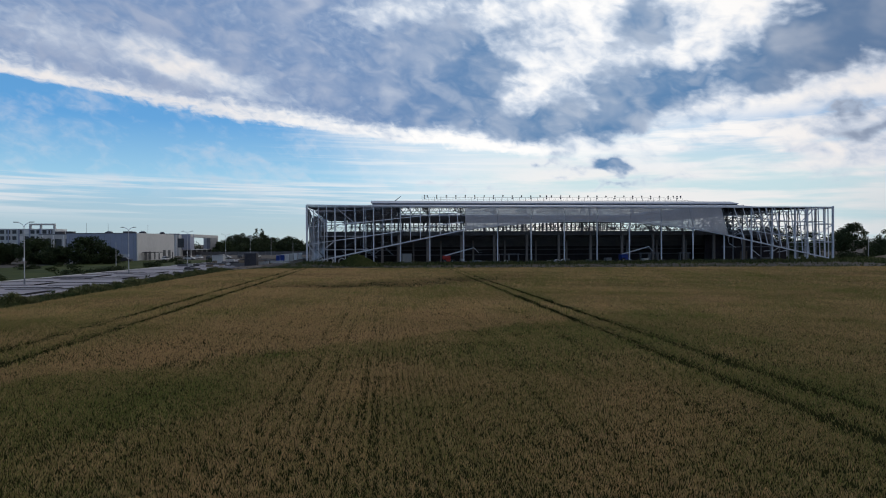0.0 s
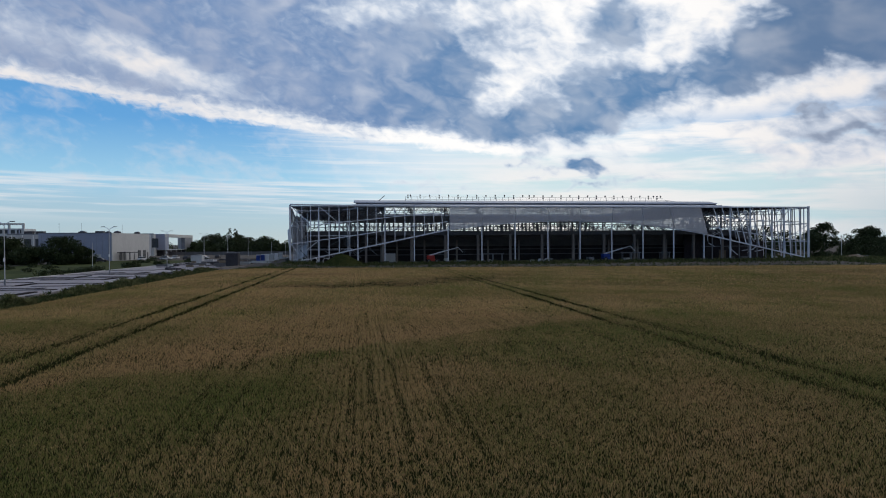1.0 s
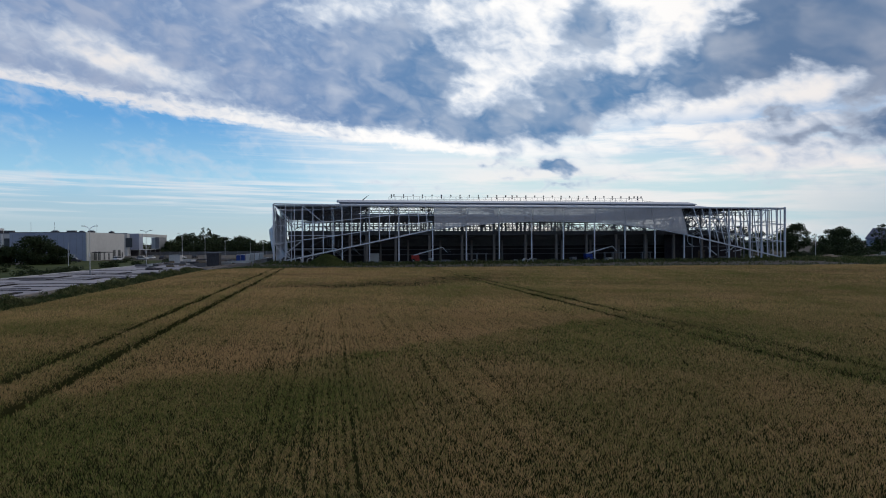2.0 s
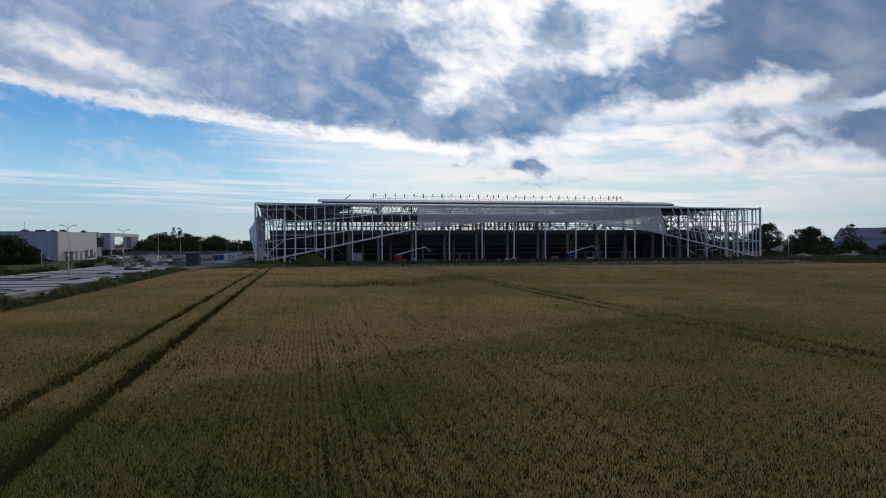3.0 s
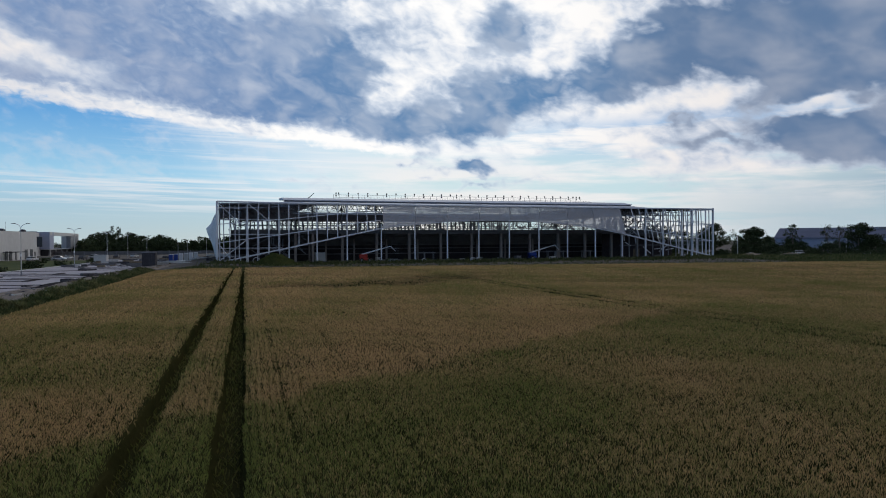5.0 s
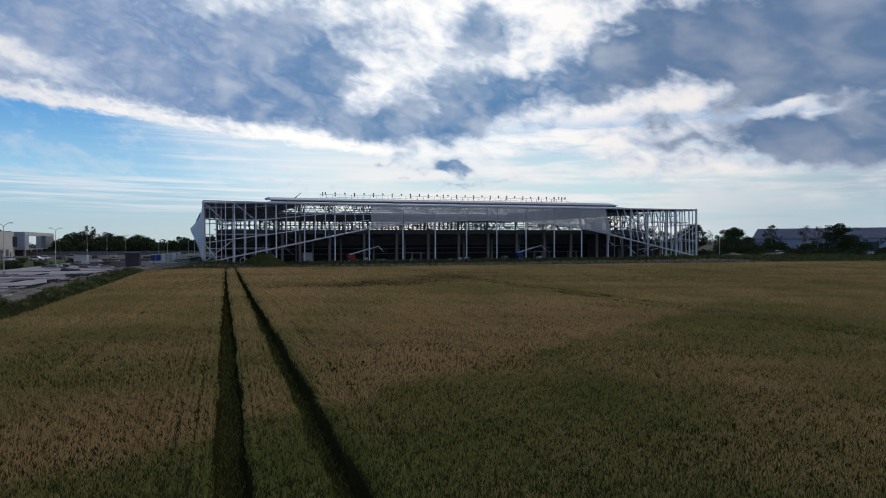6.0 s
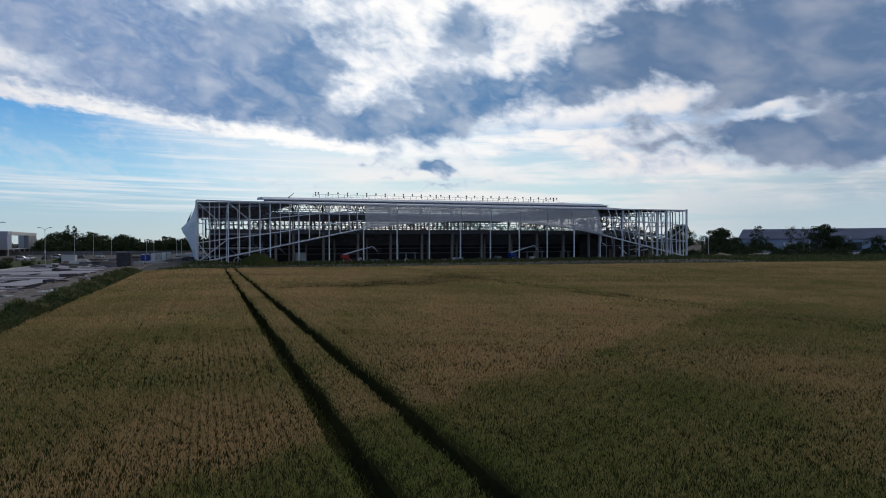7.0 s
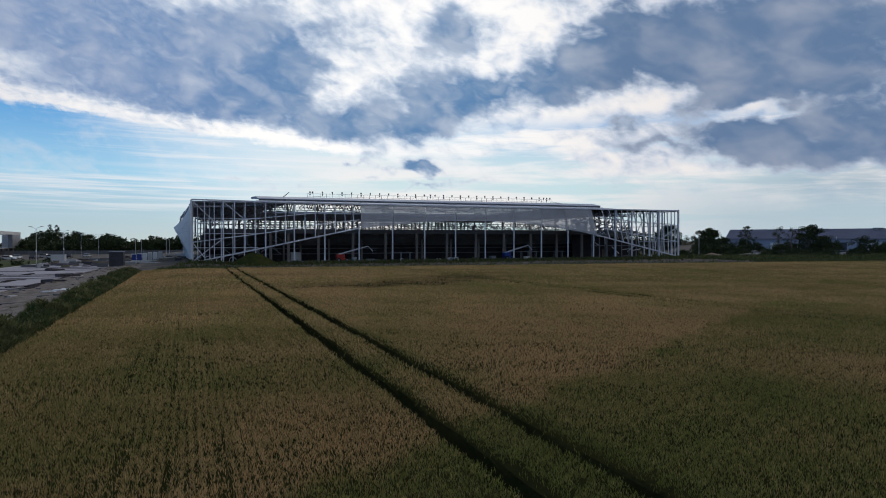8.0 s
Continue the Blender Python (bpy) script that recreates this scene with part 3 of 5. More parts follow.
def grow_weeds():
    rng = np.random.default_rng(5)
    chunks = []
    # the verge beside the field
    n = 9000
    y = rng.uniform(18, 113, n)
    wave = np.sin(y * 0.55) + 0.7 * np.sin(y * 1.3 + 2) + 0.5 * np.sin(y * 2.9)
    s = rng.normal(0.95, 0.55, n) + 0.15 * wave
    x = -(26.35 + 0.127 * y) - np.clip(s, -0.1, 2.4)
    h = np.clip(rng.normal(0.86, 0.26, n) + 0.16 * wave, 0.15, 1.7) * (1 - 0.2 * np.abs(s - 1.6)).clip(0.25, 1)
    chunks.append(tufts(np.stack([x, y, ground_z(x, y)], -1), h, np.full(n, 0.5), np.clip(0.35 + 0.2 * wave + rng.normal(0, 0.25, n), 0, 1), np.zeros(n), 20, rng, 1.5, 0.26, 0.09))
    # the strip between field and building
    n = 22000
    x = rng.uniform(-40, 160, n)
    s = rng.exponential(9, n)
    y = far_edge(x) + s + 0.3
    h = np.clip(rng.normal(0.38, 0.15, n), 0.12, 0.8)
    ok = beside_verge(x, y) < 1
    chunks.append(tufts(np.stack([x, y, ground_z(x, y)], -1)[ok], h[ok], np.full(ok.sum(), 0.6), rng.uniform(0, 0.6, ok.sum()), np.zeros(ok.sum()), 5, rng, 0.5, 0.5))
    n = 26000
    x = rng.uniform(-38, 150, n)
    y = far_edge(x) + rng.uniform(0.1, 15, n)
    chunks.append(tufts(np.stack([x, y, ground_z(x, y)], -1), rng.uniform(0.25, 0.55, n), np.full(n, 0.9), rng.uniform(0, 0.5, n), np.zeros(n), 6, rng, 0.6, 0.4))
    n = 9000
    x = rng.uniform(-40, 125, n)
    y = 156 + 0.1637 * (x + 38.7) - rng.exponential(5, n) - 1
    h = np.clip(rng.normal(0.45, 0.25, n), 0.1, 1.2)
    chunks.append(tufts(np.stack([x, y, ground_z(x, y)], -1), h, np.full(n, 0.6), rng.uniform(0, 0.8, n), np.zeros(n), 5, rng, 0.5, 0.5))
    # rough growth on the open ground beyond the field
    n = 16000
    x = rng.uniform(90, 260, n)
    y = rng.uniform(118, 215, n)
    chunks.append(tufts(np.stack([x, y, ground_z(x, y)], -1), np.clip(rng.normal(0.5, 0.22, n), 0.1, 1.2), np.full(n, 0.9), rng.uniform(0, 0.5, n), np.zeros(n), 6, rng, 0.6, 0.5))
    return blade_mesh("weeds", chunks, WEED)


tagged(grow_weeds(), "rank dark green weeds on the field's edges", "weeds", kind="stuff")


# ---- the stadium ----
STAND = pose(-38.7, 156.0, 0, 0, 0, 9.295)
LONG, FOOT = 134.9, -0.5
stadium = thing("stadium", "unfinished stadium with white steel frame and grey perforated cladding", "stadium", STAND)


def lower_edge(u):
    """Height of the facade's lower edge: straight slopes and a flat arch."""
    if u < 37.6:
        return max(0.0, 7.75 * (u - 0.6) / 37.0)
    if u > 105.8:
        return max(0.0, 6.2 * (134.0 - u) / 28.2)
    t = (u - 37.6) / 68.2
    return 7.75 + (6.2 - 7.75) * t + 2.85 * 4 * t * (1 - t) * (1 + 0.15 * (t - 0.5))


def chain(bm, pts, w, h):
    for a, b in zip(pts, pts[1:]):
        beam(bm, a, b, w, h)
    return bm


part("eaves_beam", chain(bmesh.new(), [(0, 0, 13.75), (12, 0, 13.6), (38, 0, 13.45), (70, 0, 13.42), (105, 0, 13.42), (LONG, 0, 13.42)], 0.42, 0.3), STEEL, stadium)
part("slope_beam", beam(bmesh.new(), (0.6, 0, 0.1), (37.6, 0, 7.75), 0.3), STEEL, stadium)
part("slope_beam", beam(bmesh.new(), (105.8, 0, 6.2), (134.0, 0, 0.1), 0.3), STEEL, stadium)
arch = [lower_edge(u) for u in np.linspace(37.6, 105.8, 25)]
part("arch_beam", prism(bmesh.new(), [(37.6 + 68.2 * k / 24, -0.12, z - 0.13) for k, z in enumerate(arch)] + [(105.8 - 68.2 * k / 24, -0.12, z + 0.13) for k, z in enumerate(arch[::-1])], (0, 0.25, 0)), STEEL, stadium)
# lattice girders
def girder(p, q, drop, bays, w=0.14):
    p, q, dn = Vector(p), Vector(q), Vector((0, 0, -drop))
    bm = bmesh.new()
    beam(bm, p, q, w), beam(bm, p + dn, q + dn, w)
    for k in range(bays):
        a, b = p.lerp(q, k / bays), p.lerp(q, (k + 1) / bays)
        m = a.lerp(b, 0.5)
        beam(bm, a, m + dn, w * 0.7), beam(bm, m + dn, b, w * 0.7)
    return bm


# posts of the open bays
for u in (2.7, 4.7, 9.0, 11.3, 13.4, 18.0, 20.1, 24.6, 27.0, 31.7, 34.0, 36.0):
    lean = 0.35 * smoothstep((u - 28) / 9)
    part("post", beam(bmesh.new(), (u + lean, 0.0, lower_edge(u) + 0.1), (u - lean * 0.5, 0.0, 13.4), 0.17), STEEL, stadium)
for ut, ub in ((107.5, 110.3), (109.9, 112.6), (112.4, 115.0), (114.2, 116.8), (116.2, 118.4), (118.6, 120.6), (120.8, 122.6), (123.1, 124.5), (125.3, 126.5), (127.2, 128.2), (128.9, 129.7), (130.7, 131.3), (132.2, 132.6), (133.5, 133.7)):
    part("post", beam(bmesh.new(), (ub, 0, lower_edge(ub) + 0.1), (ut, 0, 13.3), 0.2), STEEL, stadium)
# right-hand inner posts and rails: shade painted in by using the dark steel
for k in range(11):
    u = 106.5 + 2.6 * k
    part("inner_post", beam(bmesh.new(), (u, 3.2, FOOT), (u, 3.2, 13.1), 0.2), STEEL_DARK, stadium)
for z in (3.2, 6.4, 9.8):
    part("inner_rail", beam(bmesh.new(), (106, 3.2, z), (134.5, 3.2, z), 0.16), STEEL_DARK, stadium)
    part("inner_rail", beam(bmesh.new(), (0.4, 3.2, z), (14.5, 3.2, z), 0.16), STEEL, stadium)
for k in range(6):
    u = 1.4 + 2.5 * k
    part("inner_post", beam(bmesh.new(), (u, 3.2, FOOT), (u, 3.2, 13.1), 0.2), STEEL, stadium)
# main columns of the front
FRONT = [6.6, 15.75, 22.2, 29.3] + [37.6 + 8.43 * k for k in range(9)]
for u in FRONT:
    part("column", beam(bmesh.new(), (u, 0.35, FOOT), (u, 0.35, 13.3 if u < 37 else lower_edge(u) + 1.0), 0.27), STEEL, stadium)
for u in FRONT[2:] + [112.5, 118.2]:
    part("footing", box(bmesh.new(), u - 0.75, -0.35, FOOT, u + 0.75, 0.95, 0.12, 0.04), CONCRETE, stadium)
for u in (112.5, 118.2, 124.5, 128.0):
    part("column", beam(bmesh.new(), (u, 0.35, FOOT), (u, 0.35, 13.2), 0.34), STEEL, stadium)
for u in (0.0, LONG):
    part("corner_column", beam(bmesh.new(), (u, 0, FOOT), (u, 0, 13.7), 0.42), STEEL, stadium)
# rails of the open bays
for pts in (((0, 8.6), (6.4, 9.05), (15.2, 9.9), (21.7, 10.6), (28.4, 11.3), (37.5, 11.9)), ((0, 4.4), (6.4, 5.3), (12.7, 6.1), (22.2, 7.5), (29.2, 8.75), (37.5, 9.7)), ((106, 11.3), (113, 10.55), (120.3, 9.96), (LONG, 9.0)), ((107, 8.3), (109.3, 7.9), (120.3, 6.2), (LONG, 4.3))):
    for a, b in zip(pts, pts[1:]):
        part("rail", beam(bmesh.new(), (a[0], 0, a[1]), (b[0], 0, b[1]), 0.18), STEEL, stadium)
for a, b in (((0.2, 13.4), (4.7, 9.0)), ((0.2, 0.2), (6.6, 5.3)), ((6.6, 13.4), (11.3, 9.4)), ((0.2, 4.4), (2.7, 1.0)), ((130, 13.3), (126, 9.5)), ((LONG, 8.8), (129, 5.2))):
    part("brace", beam(bmesh.new(), (a[0], 0.2, a[1]), (b[0], 0.2, b[1]), 0.16), STEEL, stadium)


# cladding between the open bays
def cladding(u0, u1, steps=6):
    bm = bmesh.new()
    lo = [(u, lower_edge(u)) for u in np.linspace(u0, u1, steps + 1)]
    skew = lambda u: 1.9 * smoothstep((u - 80) / 25)
    ring = [(u, -0.28, z) for u, z in lo] + [(u1 - skew(u1), -0.1, 13.3), (u0 - skew(u0), -0.1, 13.3)]
    return prism(bm, ring, (0, 0.08, 0))


edges = [37.9] + [37.6 + 8.43 * k for k in range(1, 8)] + [105.9]
for a, b in zip(edges, edges[1:]):
    part("facade_panel", cladding(a + 0.03, b - 0.03), PANEL, stadium, "grey perforated cladding panel")

# roofs
def slab(name, ring, way, material, label=""):
    return part(name, prism(bmesh.new(), ring, way), material, stadium, label)


def loft(bm, stations):
    """Closed rings of equal length, joined one to the next."""
    rings = [[bm.verts.new(p) for p in ring] for ring in stations]
    n = len(rings[0])
    for a, b in zip(rings, rings[1:]):
        for k in range(n):
            bm.faces.new((a[k], a[(k + 1) % n], b[(k + 1) % n], b[k]))
    bm.faces.new(rings[0]), bm.faces.new(rings[-1][::-1])
    bmesh.ops.recalc_face_normals(bm, faces=bm.faces)
    return bm


def roof_ring(u, v, back):
    return [(u, 0.3, 13.5), (u, v, back), (u, v, back - 0.3), (u, 0.3, 13.2)]


part("front_roof", loft(bmesh.new(), [roof_ring(*p) for p in ((0.3, 24.0, 13.95), (12.0, 22.0, 13.95), (15.4, 9.8, 14.45), (114.8, 9.8, 14.45), (121.0, 9.0, 13.95), (LONG - 0.3, 4.0, 13.6))]), ROOF, stadium, "pale sloping front roof")
slab("upper_roof", [(15.4, 10.0, 14.82), (15.4, 10.05, 14.98), (15.4, 14.5, 15.75), (15.4, 24.0, 16.1), (15.4, 24.0, 15.6)], (99.4, 0, 0), ROOF, "raised pale metal roof slab of the main stand")
part("clerestory", box(bmesh.new(), 15.6, 10.4, 14.3, 114.6, 10.6, 14.95), STEEL_DARK, stadium)
# the soffit's near-black colour stands in for shade under the roof
slab("soffit", [(106.0, 0.6, 13.12), (131.0, 0.6, 13.12), (121.0, 22.0, 13.12), (106.0, 34.0, 13.12)], (0, 0, 0.12), INTERIOR_SHADE, "underside of the roof over the open bays, shade put into its dark colour")
slab("far_roof", [(7, 122, 13.6), (7, 102, 16.0), (7, 100, 15.8), (7, 100, 15.2), (7, 122, 13.0)], (127.5, 0, 0), ROOF)
slab("right_stand_roof", [(LONG - 0.5, 26, 13.6), (LONG - 22, 26, 15.2), (LONG - 22, 26, 14.6), (LONG - 0.5, 26, 13.0)], (0, 74, 0), ROOF)
slab("left_stand_roof", [(0.3, 24.2, 13.6), (24, 24.2, 14.9), (24, 24.2, 14.3), (0.3, 24.2, 13.1)], (0, 74, 0), ROOF)


# terraces with stepped undersides
def terrace(name, v0, v1, u0, u1, z0=7.4, z1=1.2, steps=14):
    up, dn = [], []
    for k in range(steps):
        a, b = v0 + (v1 - v0) * k / steps, v0 + (v1 - v0) * (k + 1) / steps
        z = z0 + (z1 - z0) * k / (steps - 1)
        up += [(u0, a, z), (u0, b, z)]
        dn += [(u0, a, z - 0.5), (u0, b, z - 0.5)]
    return slab(name, up + dn[::-1], (u1 - u0, 0, 0), CONCRETE, "raw concrete seating terrace")


terrace("terrace", 9.5, 30, 3, 126)
terrace("far_terrace", 116, 96, 14, 122)
for side, u0, u1 in ((0, 7, 26), (1, 131, 112)):
    up, dn = [], []
    for k in range(12):
        a, b = u0 + (u1 - u0) * k / 12, u0 + (u1 - u0) * (k + 1) / 12
        z = 7.0 - 5.6 * k / 11
        up += [(a, 26, z), (b, 26, z)]
        dn += [(a, 26, z - 0.5), (b, 26, z - 0.5)]
    slab("end_terrace", up + dn[::-1], (0, 72, 0), CONCRETE)
part("edge_beam", box(bmesh.new(), 3, 8.2, 6.5, 126, 9.4, 7.5), CONCRETE, stadium)
# rear and corner walls are coloured as dark as the unlit interior
part("rear_wall", box(bmesh.new(), 3, 20, FOOT, 126, 20.3, 4.4), INTERIOR_SHADE, stadium)
for z in (1.2, 2.6, 3.9):
    part("wall_rail", box(bmesh.new(), 3, 19.9, z, 126, 19.99, z + 0.25), CONCRETE, stadium)
part("far_edge_beam", box(bmesh.new(), 14, 116.2, 6.5, 122, 117.2, 7.8), CONCRETE, stadium)
part("far_rear_wall", box(bmesh.new(), 14, 117.4, 0, 122, 117.7, 7.2), CONCRETE, stadium)
for k in range(66):
    u = 6 + 1.8 * k
    part("far_post", beam(bmesh.new(), (u, 122, 6.5), (u + 0.5 * math.sin(k * 7), 122, 13.4), 0.42 + 0.2 * (k % 3 == 0)), STEEL_DARK, stadium)
for z in (9.6, 11.6):
    part("far_rail", beam(bmesh.new(), (7, 122, z), (126, 122, z - 0.4), 0.3), STEEL_DARK, stadium)
part("parapet_rail", girder((4, 10.5, 8.6), (125, 10.5, 8.6), 1.0, 60, 0.12), STEEL_DARK, stadium)
part("walkway_rail", girder((14, 24, 9.6), (121, 24, 9.6), 1.4, 70, 0.16), STEEL_DARK, stadium)
part("end_wall", box(bmesh.new(), 6.5, 26, 0, 6.9, 98, 7.0), CONCRETE, stadium)
part("end_wall", box(bmesh.new(), 129, 24, 0, 129.4, 98, 6.2), CONCRETE, stadium)
part("corner_wall", prism(bmesh.new(), [(106, 12, FOOT), (130, 12, FOOT), (130, 12, 4.4), (106, 12, 7.6)], (0, 0.3, 0)), INTERIOR_SHADE, stadium)
INNER = [18.0, 22.2, 29.5] + [38.2 + 8.55 * k for k in range(10)]
for u in INNER:
    part("concrete_column", box(bmesh.new(), u - 0.3, 8.0, FOOT, u + 0.3, 8.6, 6.6), COLUMN, stadium)
    part("concrete_column", box(bmesh.new(), u + 4.0, 15.0, FOOT, u + 4.45, 15.5, 5.2), COLUMN, stadium)
    part("roof_column", beam(bmesh.new(), (u, 9.0, 7.4), (u, 9.0, 13.6), 0.3), STEEL_DARK, stadium)
    part("far_column", beam(bmesh.new(), (u, 118, 0), (u, 118, 13.4), 0.5), STEEL_DARK, stadium)


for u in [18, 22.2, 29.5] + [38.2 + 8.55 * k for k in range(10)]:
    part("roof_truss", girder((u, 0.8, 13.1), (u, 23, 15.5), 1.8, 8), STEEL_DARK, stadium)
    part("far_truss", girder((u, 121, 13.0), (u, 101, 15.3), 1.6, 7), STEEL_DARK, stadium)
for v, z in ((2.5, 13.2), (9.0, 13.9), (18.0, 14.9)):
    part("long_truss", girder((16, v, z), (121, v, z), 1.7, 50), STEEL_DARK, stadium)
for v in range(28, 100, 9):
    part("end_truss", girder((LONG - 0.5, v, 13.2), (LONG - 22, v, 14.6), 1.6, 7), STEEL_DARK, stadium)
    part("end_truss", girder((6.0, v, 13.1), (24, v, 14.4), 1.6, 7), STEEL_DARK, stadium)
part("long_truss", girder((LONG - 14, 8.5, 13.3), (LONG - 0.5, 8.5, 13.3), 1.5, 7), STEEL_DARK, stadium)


# irregular lattice behind the cladding
def lattice(count, u0, u1, v, zlo, zhi, reach, seed):
    rng = random.Random(seed)
    pairs = []
    for k in range(count):
        u = rng.uniform(u0, u1)
        z = rng.uniform(zlo(u), zhi(u))
        a = rng.choice((0.0, 0.9, -0.9, 1.57, 0.6, -0.6)) + rng.uniform(-0.15, 0.15)
        d = reach * rng.uniform(0.6, 1.3)
        pairs.append(((u, v + rng.uniform(-0.4, 0.4), z), (u + d * math.cos(a), v, max(zlo(u) - 0.2, min(zhi(u) + 0.2, z + d * math.sin(a))))))
    return pairs


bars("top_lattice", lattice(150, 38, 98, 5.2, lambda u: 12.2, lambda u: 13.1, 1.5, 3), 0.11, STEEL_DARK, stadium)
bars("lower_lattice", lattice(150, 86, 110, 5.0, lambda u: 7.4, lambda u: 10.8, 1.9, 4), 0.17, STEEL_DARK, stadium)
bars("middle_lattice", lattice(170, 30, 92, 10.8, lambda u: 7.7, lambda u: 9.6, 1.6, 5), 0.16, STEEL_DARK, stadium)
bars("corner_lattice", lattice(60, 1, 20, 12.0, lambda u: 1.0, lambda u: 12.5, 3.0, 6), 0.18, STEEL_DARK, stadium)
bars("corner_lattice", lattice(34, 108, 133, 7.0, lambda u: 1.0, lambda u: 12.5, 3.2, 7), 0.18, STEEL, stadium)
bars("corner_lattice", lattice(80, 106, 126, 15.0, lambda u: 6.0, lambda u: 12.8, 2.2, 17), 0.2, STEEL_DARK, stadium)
for u in (109, 111.5, 114, 117, 121, 125.5):
    part("stair_core", box(bmesh.new(), u, 14.0, 0, u + 0.8, 14.6, 10.5 - 0.25 * (u - 109)), CONCRETE, stadium)


# side facades
def side_point(t, f):
    """A point of the folded end wall: t along its depth, f down its height."""
    b = 3.0 * t ** 0.9
    top, low = 13.6 - 5.3 * t ** 1.25, 8.2 * t
    crease = max(8.0 * (0.25 + 0.75 * t), low + 0.1)
    profile = ((-0.05 - b * t ** 2, top), (-b * (0.35 + 0.65 * t), (top + crease) / 2), (-b, crease), (-b * (1 if t > 0.97 else 0.6 + 0.4 * t), low))
    k = min(2, int(f * 3))
    g = f * 3 - k
    a, c = profile[k], profile[k + 1]
    return a[0] + (c[0] - a[0]) * g, t * 34, a[1] + (c[1] - a[1]) * g


def side_wall():
    """Sheet cladding with square punched openings that gather round the fold."""
    bm = bmesh.new()
    n, m = 56, 36
    grid = [[bm.verts.new(side_point(i / n, j / m)) for j in range(m + 1)] for i in range(n + 1)]
    rng = random.Random(9)
    for i in range(n):
        for j in range(m):
            t, f = i / n, j / m
            chance = 0.62 * math.exp(-((f - 0.42 - 0.25 * (t - 0.4)) / 0.20) ** 2) * min(1.0, 3.0 * t) * (0.25 + 0.75 * (t < 0.8))
            if i % 2 and j % 2 and rng.random() < chance * 1.25:
                continue
            bm.faces.new((grid[i][j], grid[i + 1][j], grid[i + 1][j + 1], grid[i][j + 1]))
    bmesh.ops.recalc_face_normals(bm, faces=bm.faces)
    bmesh.ops.solidify(bm, geom=bm.faces[:], thickness=0.08)
    return bm


def far_side_wall():
    """The end wall beyond its fold: an upright punched sheet."""
    bm = bmesh.new()
    n, m = 80, 30
    grid = [[bm.verts.new((-0.5 - 1.6 * math.exp(-2.5 * i / n) * math.sin(math.pi * min(1, j / m)), 32 + 48 * i / n, 12.6 - 10.0 * j / m + 3.5 * (i / n) * (j / m))) for j in range(m + 1)] for i in range(n + 1)]
    rng = random.Random(19)
    for i in range(n):
        for j in range(m):
            if i % 2 and j % 2 and 1 < j < 26 and rng.random() < 0.8:
                continue
            bm.faces.new((grid[i][j], grid[i + 1][j], grid[i + 1][j + 1], grid[i][j + 1]))
    bmesh.ops.recalc_face_normals(bm, faces=bm.faces)
    bmesh.ops.solidify(bm, geom=bm.faces[:], thickness=0.08)
    return bm


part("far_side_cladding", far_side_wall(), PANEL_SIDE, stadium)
for v in range(36, 80, 4):
    part("side_post", beam(bmesh.new(), (0.3, v, 0.2), (0.3, v, 13.1), 0.2), STEEL, stadium)
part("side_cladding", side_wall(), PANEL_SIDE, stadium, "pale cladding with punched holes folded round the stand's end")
for v in range(3, 60, 4):
    part("side_post", beam(bmesh.new(), (LONG, v, 0.2), (LONG, v, 13.2), 0.22), STEEL, stadium)
    if v < 34:
        part("side_post", beam(bmesh.new(), (0.4, v, 0.2), (0.4, v, 13.0 - 5.0 * (v / 34) ** 1.3), 0.2), STEEL, stadium)
for z in (4.3, 9.0, 13.2):
    part("side_rail", beam(bmesh.new(), (LONG, 0, z), (LONG, 60, z), 0.2), STEEL, stadium)
    part("side_rail", beam(bmesh.new(), (0.4, 0, min(z, 12.8)), (0.4, 32, min(z, 8.0)), 0.2), STEEL, stadium)

part("roof_pole", rod(bmesh.new(), (21.4, 10.6, 15.4), (22.9, 10.6, 16.7), 0.10, 0.07), DARK, stadium)
rng = random.Random(2)
for k in range(17):
    u = 18 + 5.8 * k + rng.uniform(-1.6, 1.6)
    half = rng.choice((0.35, 0.6, 1.3))
    part("roof_vent", box(bmesh.new(), u - half, 8.4, 14.25, u + half, 9.0, 14.62), STEEL_DARK, stadium)
# lighting gantry on the roof
bm = bmesh.new()
for z in (16.4, 17.1):
    beam(bm, (29.2, 20, z), (103.6, 20, z), 0.06)
for k in range(45):
    beam(bm, (29.2 + 1.69 * k, 20, 15.7), (29.2 + 1.69 * k, 20, 17.1), 0.07)
gantry = part("lighting_gantry", bm, STEEL_DARK, stadium, "thin steel lighting gantry with small floodlights")
LAMP_AT = [29.9, 30.6] + [30.6 + 2.62 * k for k in range(1, 13)] + [63.9, 65.3] + [65.3 + 2.62 * k for k in range(1, 14)] + [100.9, 102.0, 103.1]
for k, u in enumerate(LAMP_AT):
    bm = beam(bmesh.new(), (u, 20, 16.9), (u, 20, 17.45), 0.08)
    box(bm, u - 0.14, 19.8, 17.28, u + 0.14, 20.15, 17.70, 0.03)
    if k % 2 == 0:
        box(bm, u - 0.14, 19.8, 16.66, u + 0.14, 20.15, 17.02, 0.03)
    part("floodlight", bm, DARK, gantry)
part("folded_mast", girder((103.8, 20, 16.5), (107.4, 20, 16.1), 0.4, 5, 0.06), STEEL_DARK, gantry)


# ---- the site round the stadium ----
def at_stand(u, v, turn=0.0):
    """A pose on the ground in the stadium's own directions."""
    p = STAND @ Vector((u, v, 0))
    return pose(p.x, p.y, float(ground_z(p.x, p.y)), 0, 0, 9.295 + turn)


def standing(x, y, turn=0.0, sink=0.0):
    return pose(x, y, float(ground_z(x, y)) - sink, 0, 0, turn)


